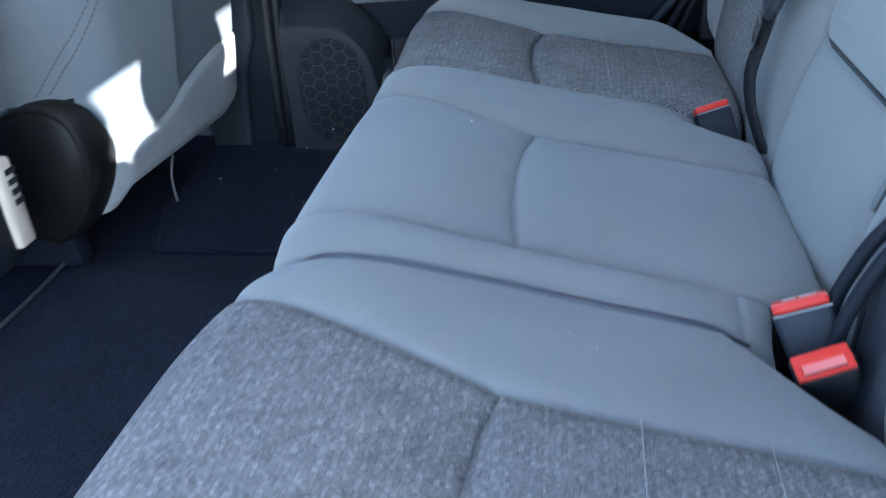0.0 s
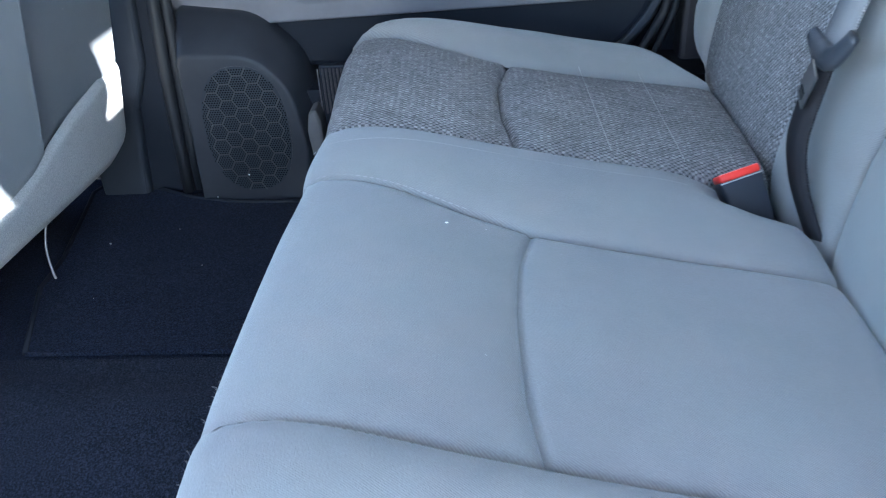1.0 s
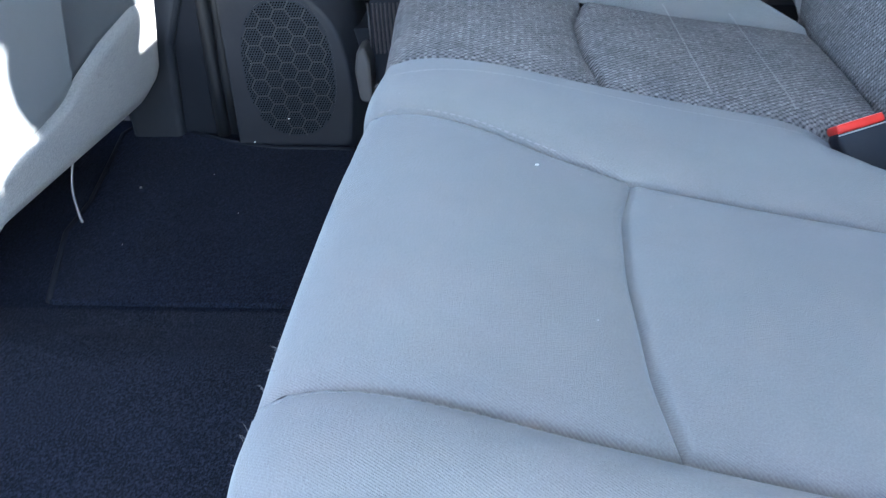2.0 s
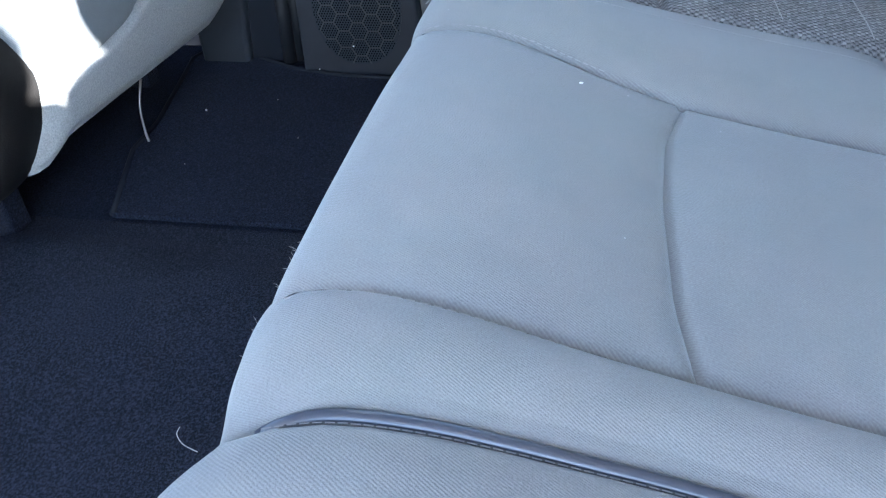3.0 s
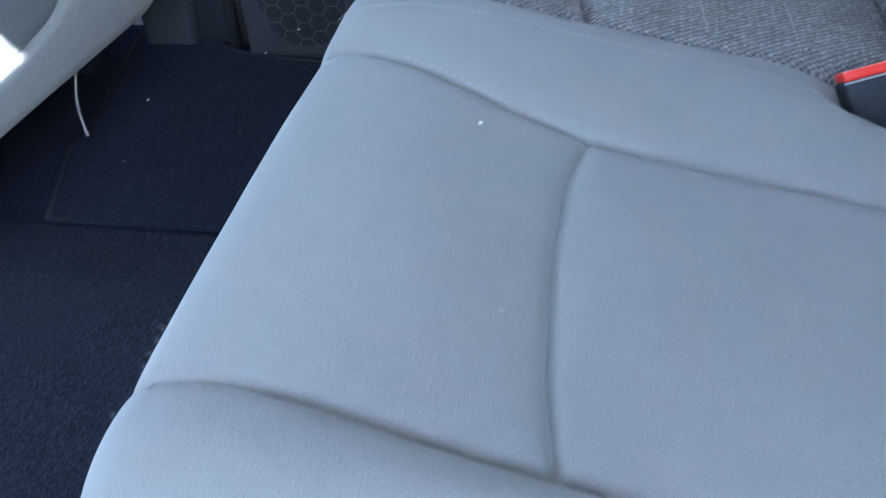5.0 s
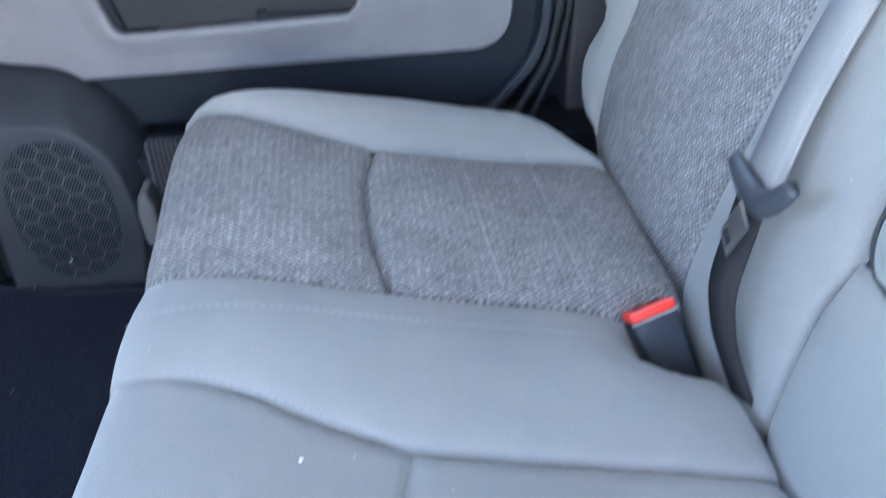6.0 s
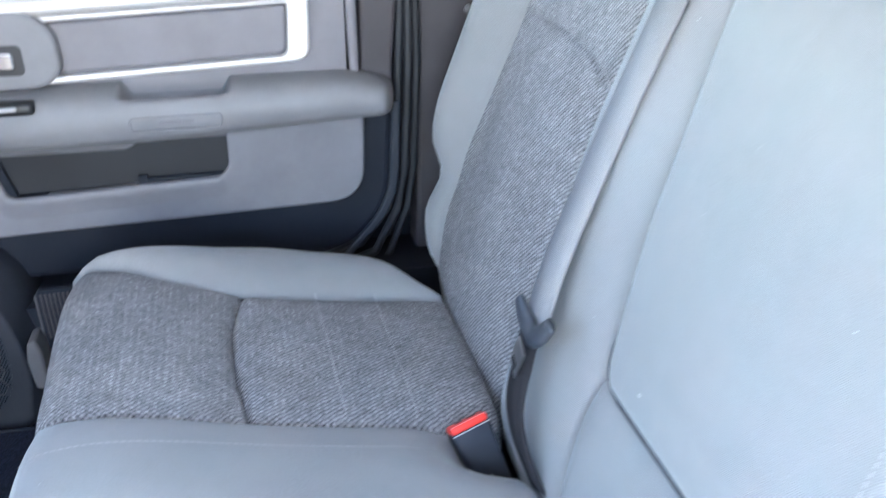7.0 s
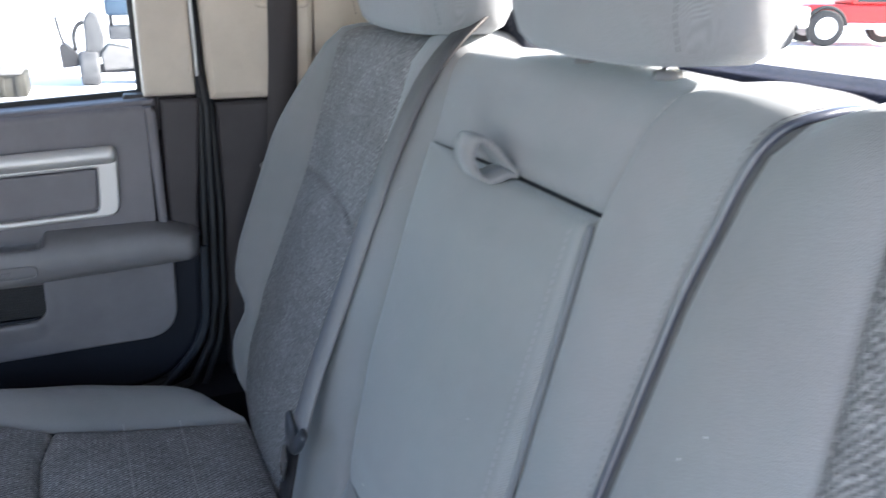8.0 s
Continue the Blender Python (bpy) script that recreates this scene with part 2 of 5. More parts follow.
pane_nodes.link(clear.outputs[0], mixer.inputs[1])
pane_nodes.link(shine.outputs[0], mixer.inputs[2])
pane_nodes.link(mixer.outputs[0], PANE.node_tree.nodes["Material Output"].inputs[0])

# ---- mesh helpers ----


def thing(name, label, category, group="", kind="", at=(0, 0, 0)):
    ob = tagged(new(name), label, category, group, kind)
    ob.location = at
    return ob


def part(name, bm, mat, parent=None, label="", smooth=True):
    me = bpy.data.meshes.new(name)
    bm.to_mesh(me)
    bm.free()
    for p in me.polygons:
        p.use_smooth = smooth
    me.materials.append(mat)
    ob = new(name, me)
    if parent is not None:
        ob.parent = parent
        up = parent
        off = Vector((0, 0, 0))
        while up is not None:
            off += up.location
            up = up.parent
        ob.location = -off
    if label:
        ob["label"] = label
    return ob


def sheet(name, rows, mat, parent, label="", uvs=None, close=False, extra=None):
    """One mesh from rows of points (a grid). uvs: the same grid in metres."""
    bm = bmesh.new()
    lay = bm.loops.layers.uv.new("UVMap")
    vs = [[bm.verts.new(p) for p in r] for r in rows]
    n, k = len(rows), len(rows[0])
    for i in range(n - 1):
        for j in range(k - 1 + close):
            j2 = (j + 1) % k
            f = bm.faces.new((vs[i][j], vs[i][j2], vs[i + 1][j2], vs[i + 1][j]))
            if uvs is not None:
                for lp, (a, b) in zip(f.loops, ((i, j), (i, j2), (i + 1, j2), (i + 1, j))):
                    lp[lay].uv = uvs[a][b]
    bmesh.ops.remove_doubles(bm, verts=bm.verts, dist=1e-6)
    bmesh.ops.recalc_face_normals(bm, faces=bm.faces)
    return part(name, bm, mat, parent, label)


def add_box(bm, lo, hi, bevel=0.0, seg=2, m=None):
    r = bmesh.ops.create_cube(bm, size=1.0)["verts"]
    c, d = [(a + b) / 2 for a, b in zip(lo, hi)], [b - a for a, b in zip(lo, hi)]
    for v in r:
        v.co = Vector((c[0] + v.co.x * d[0], c[1] + v.co.y * d[1], c[2] + v.co.z * d[2]))
    if bevel:
        es = list({e for v in r for e in v.link_edges})
        out = bmesh.ops.bevel(bm, geom=es, offset=min(bevel, min(d) * 0.49), segments=seg, profile=0.5, affect="EDGES")
        r = list({v for f in out["faces"] for v in f.verts} | {v for v in r if v.is_valid})
    if m is not None:
        for v in r:
            v.co = m @ v.co
    return r


def box(name, lo, hi, mat, parent=None, bevel=0.0, label="", m=None, seg=2):
    bm = bmesh.new()
    add_box(bm, lo, hi, bevel, seg, m)
    return part(name, bm, mat, parent, label, smooth=bevel > 0.004)


def prism(name, outline, y0, y1, mat, parent=None, bevel=0.0, label="", holes=(), seg=2):
    """An outline in x and z, with holes, pushed from y0 to y1, its front rim (at y0) rounded."""
    bm = bmesh.new()
    loops = [outline, *holes]
    edges = []
    for lp in loops:
        vs = [bm.verts.new((x, y0, z)) for x, z in lp]
        edges += [bm.edges.new((vs[i], vs[(i + 1) % len(vs)])) for i in range(len(vs))]
    bmesh.ops.triangle_fill(bm, use_beauty=True, use_dissolve=False, edges=edges)
    front = list(bm.faces)
    out = bmesh.ops.extrude_face_region(bm, geom=front)
    for v in out["geom"]:
        if isinstance(v, bmesh.types.BMVert):
            v.co.y = y1
    bmesh.ops.recalc_face_normals(bm, faces=bm.faces)
    if bevel:
        rim = [e for e in bm.edges if abs(e.verts[0].co.y - y0) < 1e-6 and abs(e.verts[1].co.y - y0) < 1e-6
               and any(abs(f.normal.y) < 0.5 for f in e.link_faces)]
        bmesh.ops.bevel(bm, geom=rim, offset=bevel, segments=seg, profile=0.5, affect="EDGES")
    ob = part(name, bm, mat, parent, label, smooth=False)
    return ob


def tube(name, pts, radius, mat, parent=None, label="", n=8, flat=1.0):
    """A round cord through points, ends closed."""
    pts = [Vector(p) for p in pts]
    rows = []
    for i, p in enumerate(pts):
        d = (pts[min(i + 1, len(pts) - 1)] - pts[max(i - 1, 0)]).normalized()
        a = d.cross(Vector((0.13, 0.21, 0.97))).normalized()
        b = a.cross(d)
        rows.append([p + (a * math.cos(2 * math.pi * k / n) * flat + b * math.sin(2 * math.pi * k / n)) * radius for k in range(n)])
    bm = bmesh.new()
    vs = [[bm.verts.new(p) for p in r] for r in rows]
    for i in range(len(rows) - 1):
        for k in range(n):
            bm.faces.new((vs[i][k], vs[i][(k + 1) % n], vs[i + 1][(k + 1) % n], vs[i + 1][k]))
    bm.faces.new(vs[0])
    bm.faces.new(vs[-1])
    bmesh.ops.recalc_face_normals(bm, faces=bm.faces)
    return part(name, bm, mat, parent, label)


def stitches(name, pts, mat, parent, length=0.0042, gap=0.0024, radius=0.00045, label=""):
    """A row of short thread dashes along a line of (point, normal)."""
    bm = bmesh.new()
    run, at = 0.0, 0.0
    for (p, n), (q, _) in zip(pts, pts[1:]):
        p, q = Vector(p), Vector(q)
        d = (q - p).length
        if d < 1e-6:
            continue
        w = (q - p) / d
        side = w.cross(Vector(n)).normalized()
        while at < run + d:
            a = p + w * (at - run)
            b = a + w * length
            nn = Vector(n)
            ring = []
            for c in (a, b):
                ring.append([bm.verts.new(c + side * radius), bm.verts.new(c + nn * radius * 1.4), bm.verts.new(c - side * radius)])
            for k in range(2):
                bm.faces.new((ring[0][k], ring[0][k + 1], ring[1][k + 1], ring[1][k]))
            at += length + gap
        run += d
    return part(name, bm, mat, parent, label)


def table(pairs, soft=11):
    """A smooth function through (x, y) pairs; soft: reach of the smoothing in steps of 1/240 of the span."""
    xs, ys = [p[0] for p in pairs], [p[1] for p in pairs]
    fine = np.linspace(xs[0], xs[-1], 241)
    raw = np.interp(fine, xs, ys)
    k = np.hanning(2 * soft + 1)
    k /= k.sum()
    sm = np.convolve(np.pad(raw, soft, mode="edge"), k, mode="valid")
    return lambda v: float(np.interp(v, fine, sm))


class Section:
    """A rounded section through the seat in x and z, walked by its length s; y is free."""

    def __init__(self, pts):
        p = np.array(pts, float)
        for _ in range(3):
            q = [p[0]]
            for a, b in zip(p[:-1], p[1:]):
                q += [a * 0.75 + b * 0.25, a * 0.25 + b * 0.75]
            q.append(p[-1])
            p = np.array(q)
        d = np.concatenate([[0], np.cumsum(np.hypot(*(p[1:] - p[:-1]).T))])
        self.d, self.p, self.length = d, p, d[-1]

    def xz(self, s):
        return float(np.interp(s, self.d, self.p[:, 0])), float(np.interp(s, self.d, self.p[:, 1]))

    def normal(self, s):
        a, b = self.xz(s - 0.006), self.xz(s + 0.006)
        return Vector((-(b[1] - a[1]), 0, b[0] - a[0])).normalized()


def panel(name, parent, mat, surf, s0, s1, ya, yb, puff=0.006, seams=(1, 1, 1, 1), groove=0.007, width=0.007, rim=(0, 0), drop=0.07, ns=40, ny=26, label=""):
    """A padded panel on surf(s, y, h), between s0(y)..s1(y) and ya(s)..yb(s).
    seams: depth factors at the ya, yb, s0 and s1 edges; rim: radii by which the ya and yb edges round over and drop away."""
    def col(t):
        return 0.5 - 0.5 * math.cos(math.pi * t)

    rows, uvs = [], []
    lo_extra = [(-rim[0] * math.sin(a), rim[0] * (1 - math.cos(a))) for a in (radians(d) for d in (90, 70, 50, 30, 15))] if rim[0] else []
    hi_extra = [(rim[1] * math.sin(a), rim[1] * (1 - math.cos(a))) for a in (radians(d) for d in (15, 30, 50, 70, 90))] if rim[1] else []
    if lo_extra:
        lo_extra = [(-rim[0] * 0.9, drop), (-rim[0], drop * 0.5)] + lo_extra
    if hi_extra:
        hi_extra += [(rim[1], drop * 0.5), (rim[1] * 0.9, drop)]
    for i in range(ns + 1):
        u = col(i / ns) * 0.85 + 0.15 * i / ns
        row, uvr = [], []
        for j in range(-len(lo_extra), ny + 1 + len(hi_extra)):
            jj = min(max(j, 0), ny)
            v = col(jj / ny)
            s = 0.5
            ym = (ya(s) + yb(s)) / 2
            s = s0(ym) + (s1(ym) - s0(ym)) * u
            for _ in range(3):
                a, b = ya(s) + rim[0], yb(s) - rim[1]
                y = a + (b - a) * v
                s = s0(y) + (s1(y) - s0(y)) * u
            nose = min(1.0, max(0.0, (s - 0.20) / 0.20)) if surf is cushion else 1.0
            if surf is cushion:
                nose = min(nose, max(0.0, (CUSHION.length - 0.085 - s) / 0.10))
            h = puff * 4 * v * (1 - v) * min(1, 8 * u * (1 - u)) * (0.3 + 0.7 * nose * nose * (3 - 2 * nose))
            dip = 0.0
            for k, dist in ((0, y - a), (1, b - y), (2, s - s0(y)), (3, s1(y) - s)):
                deep = seams[k](s, y) if callable(seams[k]) else seams[k]
                if deep:
                    dip = max(dip, groove * deep * (0.34 * math.exp(-(dist / (width * 1.3)) ** 2) + 0.66 * math.exp(-(dist / 0.0028) ** 2)))
            h -= dip
            if j < 0:
                dy, dh = lo_extra[j + len(lo_extra)]
                y, h = y + dy, h - dh
            elif j > ny:
                dy, dh = hi_extra[j - ny - 1]
                y, h = y + dy, h - dh
            row.append(surf(s, y, h))
            uvr.append((s, y + (h if j < 0 else -h if j > ny else 0)))
        rows.append(row)
        uvs.append(uvr)
    return sheet(name, rows, mat, parent, label, uvs)


def line_on(surf, pts, h=0.0):
    """Points and normals along (s, y) pairs on a surface."""
    out = []
    for s, y in pts:
        p, q = surf(s, y, h), surf(s, y, h + 0.01)
        out.append((p, (q - p).normalized()))
    return out

# ---- rear seat cushions ----
CUSHION = Section([(-0.14, 0.14), (-0.172, 0.20), (-0.190, 0.28), (-0.199, 0.335), (-0.200, 0.372), (-0.190, 0.399), (-0.15, 0.4045),
                   (-0.10, 0.400), (0.0, 0.378), (0.10, 0.356), (0.247, 0.3320), (0.269, 0.326), (0.279, 0.309), (0.283, 0.24)])
front_reach = table([(-0.8, -0.016), (-0.30, -0.0148), (-0.25, -0.011), (-0.215, -0.002), (-0.178, 0.0145), (-0.15, 0.007), (-0.11, 0.0025), (0.30, 0.002), (0.42, -0.0015), (0.52, -0.009), (0.60, -0.0135), (0.64, -0.0115), (0.68, -0.006), (0.71, 0.0), (0.74, 0.0075), (0.77, 0.018), (0.8, 0.034)], 5)


DIPS = ((0.25, 0.300, 0.050, 0.036, 0.050), (0.265, -0.16, 0.05, 0.040, 0.045))   # hollows where the buckles stand


def cushion(s, y, h):
    x, z = CUSHION.xz(s)
    n = CUSHION.normal(s)
    fade = min(1, max(0, (0.02 - x) / 0.16))
    for bx, by, rx, ry, deep in DIPS:
        h -= deep * math.exp(-((x - bx) / rx) ** 2 - ((y - by) / ry) ** 2)
    return Vector((x + front_reach(y) * fade, y, z)) + n * h


def s_of_x(x):
    """Length along the cushion section at which its top lies at x."""
    lo, hi = 0.24, CUSHION.length
    for _ in range(40):
        mid = (lo + hi) / 2
        if CUSHION.xz(mid)[0] < x:
            lo = mid
        else:
            hi = mid
    return lo


def along(pairs):
    """A seam y(x), as a function of the length s."""
    f = table([(s_of_x(x), y) for x, y in pairs])
    return f


S_FRONT, S_BACK = 0.0, CUSHION.length
c0 = along([(-0.20, 0.694), (-0.18, 0.708), (-0.15, 0.724), (-0.09, 0.742), (0.04, 0.772), (0.17, 0.768), (0.21, 0.745), (0.235, 0.69), (0.27, 0.65), (0.31, 0.64)])
c1 = along([(-0.20, 0.678), (-0.13, 0.650), (-0.08, 0.624), (0.0, 0.598), (0.10, 0.600), (0.27, 0.614)])
c2 = along([(-0.20, 0.345), (-0.12, 0.340), (0.0, 0.334), (0.28, 0.332)])
c3 = along([(-0.20, 0.226), (-0.15, 0.222), (-0.10, 0.207), (-0.05, 0.182), (0.017, 0.161), (0.14, 0.156), (0.29, 0.143)])
c4 = along([(-0.20, -0.100), (-0.15, -0.090), (-0.10, -0.094), (-0.05, -0.100), (0.015, -0.104), (0.29, -0.118)])
c5 = along([(-0.20, -0.186), (-0.15, -0.169), (-0.10, -0.166), (0.0, -0.164), (0.10, -0.167), (0.29, -0.182)])
c6 = along([(-0.20, -0.228), (-0.145, -0.236), (-0.08, -0.259), (0.019, -0.297), (0.10, -0.300), (0.29, -0.311)])
c7 = along([(-0.20, -0.660), (-0.13, -0.625), (-0.08, -0.588), (0.0, -0.56), (0.10, -0.57), (0.29, -0.585)])
c8 = along([(-0.20, -0.690), (-0.15, -0.71), (-0.09, -0.725), (0.04, -0.75), (0.17, -0.745), (0.29, -0.70)])

tee_far = table([(0.30, s_of_x(0.016)), (0.36, s_of_x(0.005)), (0.42, s_of_x(-0.005)), (0.52, s_of_x(-0.008)), (0.60, s_of_x(0.004))])
tee_mid = table([(-0.12, s_of_x(0.016)), (-0.05, s_of_x(0.004)), (0.04, s_of_x(0.0)), (0.11, s_of_x(0.003)), (0.17, s_of_x(0.017))])
tee_near = table([(-0.62, s_of_x(0.016)), (-0.52, s_of_x(0.0)), (-0.39, s_of_x(0.004)), (-0.34, s_of_x(0.008)), (-0.28, s_of_x(0.020))])


def whole(v):
    return lambda y: v


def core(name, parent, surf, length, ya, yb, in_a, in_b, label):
    """The padded body under the sewn panels, 16 mm below their faces; dark, to paint shade into the seams."""
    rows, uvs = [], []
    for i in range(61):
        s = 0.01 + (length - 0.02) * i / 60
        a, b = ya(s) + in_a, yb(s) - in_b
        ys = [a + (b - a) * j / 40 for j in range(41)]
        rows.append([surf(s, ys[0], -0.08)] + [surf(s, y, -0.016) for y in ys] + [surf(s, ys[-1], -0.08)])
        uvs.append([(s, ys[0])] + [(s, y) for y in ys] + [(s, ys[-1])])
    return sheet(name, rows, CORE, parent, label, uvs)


start, stop = whole(S_FRONT), whole(S_BACK)


def nose_seam(s, y):
    """Seam depth that runs out towards the rounded front edge."""
    return 0.1 + 0.9 * min(1.0, max(0.0, (s - s_of_x(-0.19)) / 0.09))


rear60 = thing("rear_seat", "grey cloth rear seat, wide section, tweed inserts, folding armrest, piped edge", "car seat", "rear seats")
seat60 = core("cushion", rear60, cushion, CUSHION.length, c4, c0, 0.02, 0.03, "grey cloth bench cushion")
panel("outer_bolster", seat60, GREY, cushion, start, stop, c1, c0, 0.023, (1, 0, 0, 0), rim=(0, 0.035), drop=0.16, ns=60)
panel("front_insert", seat60, TWEED, cushion, start, tee_far, c2, c1, 0.008, (0.6, 1, 0, 1.3), 0.009, 0.008, ns=50, label="charcoal tweed thigh panel")
panel("rear_insert", seat60, TWEED, cushion, tee_far, stop, c2, c1, 0.009, (0.6, 1, 1.3, 0), 0.009, 0.008, ns=50, label="charcoal tweed sitting panel")
panel("inner_bolster", seat60, GREY, cushion, start, stop, c3, c2, 0.012, (nose_seam, 0.6, 0, 0), ns=60)
panel("middle_front_panel", seat60, GREY, cushion, start, tee_mid, c4, c3, 0.006, (nose_seam, nose_seam, 0, 1), ns=50)
panel("middle_rear_panel", seat60, GREY, cushion, tee_mid, stop, c4, c3, 0.009, (1, 1, 1, 0), ns=50)
NOTCH = whole(s_of_x(0.198))
panel("edge_bolster", seat60, GREY, cushion, start, NOTCH, c5, c4, 0.006, (0, nose_seam, 0, 0.6), rim=(0.014, 0), drop=0.10, ns=60)
panel("bolster_end", seat60, GREY, cushion, NOTCH, whole(s_of_x(0.230)), c5, c4, 0.004, (0, 1, 0.6, 1.6), rim=(0.014, 0), drop=0.10, ns=20)
side = []
for k, s in enumerate(np.linspace(s_of_x(-0.178), s_of_x(0.194), 90)):
    side += line_on(cushion, [(s, c5(s) + 0.0015)], -0.0040 - 0.006 * max(0.0, 1 - k / 9, (k - 80) / 9) ** 2)
# Thin dark tube that draws the line below the piping.
tube("seam_line", [p for p, n in line_on(cushion, [(s, c5(s) - 0.0028) for s in np.linspace(s_of_x(-0.165), s_of_x(0.20), 90)], -0.0042)], 0.0016, CORE, seat60, "dark line below the piping", 6)
tube("piping", [p for p, n in side], 0.0037, PIPING, seat60, "dark slate vinyl piping")
stitches("piping_stitching", line_on(cushion, [(s, c5(s) - 0.0030) for s in np.linspace(s_of_x(-0.172), s_of_x(0.19), 110)], -0.0022), PIPE_THREAD, seat60, 0.0040, 0.0011, 0.00032)
bolster_line = []
for s in np.linspace(0.265, s_of_x(0.17), 66):
    up = min(1.0, max(0.0, (s - 0.20) / 0.20))
    across = (0.286 - c3(s)) / (c2(s) - c3(s))
    bolster_line += line_on(cushion, [(s, 0.286)], 0.0003 + 0.048 * across * (1 - across) * (0.3 + 0.7 * up * up * (3 - 2 * up)))
stitches("bolster_stitching", bolster_line, INSERT_THREAD, seat60, radius=0.0004)
for edge, dy, hh in ((c3, 0.0045, -0.0005), (c4, -0.0045, -0.0005)):
    stitches("seam_stitching", line_on(cushion, [(s, edge(s) + dy) for s in np.linspace(0.255, s_of_x(-0.04), 54)], hh), THREAD, seat60)
stitches("insert_stitching", line_on(cushion, [(s_of_x(0.092 + 0.04 * (0.58 - y)), y) for y in np.linspace(0.594, 0.337, 34)], 0.0106), INSERT_THREAD, seat60, 0.005, 0.0010, 0.00055)
stitches("insert_stitching", line_on(cushion, [(s_of_x(0.170 + 0.03 * (0.58 - y)), y) for y in np.linspace(0.598, 0.337, 34)], 0.0106), INSERT_THREAD, seat60, 0.005, 0.0010, 0.00055)

rear40 = thing("rear_seat", "grey cloth rear seat, narrow section, charcoal tweed inserts", "car seat", "rear seats")
seat40 = core("cushion", rear40, cushion, CUSHION.length, c8, c6, 0.03, 0.0, "grey cloth bench cushion")


edge40 = along([(-0.20, -0.16), (0.17, -0.16), (0.193, -0.185), (0.209, -0.208), (0.224, -0.228), (0.241, -0.250), (0.259, -0.268), (0.30, -0.285)])


def c5b(s):
    return min(c5(s) - 0.001, edge40(s))


panel("inner_bolster", seat40, GREY, cushion, start, stop, c6, c5b, 0.005, (nose_seam, 0, 0, 0), rim=(0, 0.009), drop=0.14, ns=60)
panel("front_insert", seat40, TWEED, cushion, start, tee_near, c7, c6, 0.010, (1, nose_seam, 0, 1), ns=50, label="charcoal tweed thigh panel")
panel("rear_insert", seat40, TWEED, cushion, tee_near, stop, c7, c6, 0.010, (1, 1, 1, 0), ns=50, label="charcoal tweed sitting panel")
panel("outer_bolster", seat40, GREY, cushion, start, stop, c8, c7, 0.014, (0, 1, 0, 0), rim=(0.035, 0), drop=0.16, ns=60)
stitches("insert_stitching", line_on(cushion, [(s_of_x(0.105), y) for y in np.linspace(-0.56, -0.31, 30)], 0.0108), THREAD, seat40, 0.005, 0.0010, 0.00050)
stitches("insert_stitching", line_on(cushion, [(s_of_x(0.185), y) for y in np.linspace(-0.565, -0.315, 30)], 0.0108), THREAD, seat40, 0.005, 0.0010, 0.00050)

# ---- rear seat backs ----
BACKREST = Section([(0.30, 0.22), (0.283, 0.30), (0.288, 0.35), (0.317, 0.45), (0.447, 0.82), (0.462, 0.870), (0.471, 0.898), (0.487, 0.911), (0.53, 0.915),
                    (0.585, 0.903), (0.60, 0.86), (0.605, 0.60), (0.60, 0.30)])
wing_z = table([(0.2, 0.0), (0.30, 0.015), (0.40, 0.025), (0.455, 0.012), (0.50, 0.045), (0.56, 0.055), (0.75, 0.05), (0.86, 0.02), (0.93, 0.0), (1.0, 0.0)])
belly = table([(0.2, 0.0), (0.42, 0.0), (0.60, 0.012), (0.75, 0.008), (0.90, 0.0), (1.0, 0.0)])


def backrest(s, y, h):
    x, z = BACKREST.xz(s)
    n = BACKREST.normal(s)
    f = min(1.0, max(0.0, (abs(y) - 0.69) / 0.09)) if s < 0.80 else 0.0
    return Vector((x - wing_z(z) * f * f * (3 - 2 * f), y, z)) + n * h


def s_of_z(z):
    lo, hi = 0.05, 0.74
    for _ in range(40):
        mid = (lo + hi) / 2
        if BACKREST.xz(mid)[1] < z:
            lo = mid
        else:
            hi = mid
    return lo


def upward(pairs):
    return table([(s_of_z(z), y) for z, y in pairs])


b_out = upward([(0.22, 0.70), (0.31, 0.72), (0.34, 0.77), (0.40, 0.80), (0.45, 0.795), (0.50, 0.815), (0.60, 0.815), (0.80, 0.815), (0.88, 0.79), (0.92, 0.76)])
b1 = upward([(0.22, 0.69), (0.33, 0.712), (0.43, 0.728), (0.55, 0.715), (0.70, 0.705), (0.92, 0.725)])
b2 = upward([(0.22, 0.390), (0.34, 0.390), (0.48, 0.394), (0.64, 0.411), (0.74, 0.405), (0.92, 0.385)])
b3 = upward([(0.22, 0.200), (0.35, 0.208), (0.42, 0.218), (0.47, 0.212), (0.60, 0.232), (0.80, 0.262), (0.92, 0.27)])
b4 = upward([(0.22, -0.085), (0.60, -0.080), (0.74, -0.066), (0.815, -0.058), (0.87, -0.072), (0.92, -0.094)])
b5 = upward([(0.22, -0.158), (0.66, -0.163), (0.80, -0.167), (0.88, -0.182), (0.92, -0.204)])
b6 = upward([(0.22, -0.315), (0.74, -0.300), (0.84, -0.284), (0.92, -0.275)])
b7 = upward([(0.22, -0.66), (0.92, -0.67)])
b_out2 = upward([(0.22, -0.70), (0.40, -0.79), (0.80, -0.80), (0.92, -0.75)])
B_END = BACKREST.length
arc = table([(0.38, s_of_z(0.66)), (0.48, s_of_z(0.69)), (0.60, s_of_z(0.70)), (0.72, s_of_z(0.695))])
arc2 = table([(-0.7, s_of_z(0.695)), (-0.5, s_of_z(0.70)), (-0.3, s_of_z(0.67))])
A_LOW, A_TOP = whole(s_of_z(0.462)), whole(s_of_z(0.8165))
bottom, over = whole(0.02), whole(B_END)

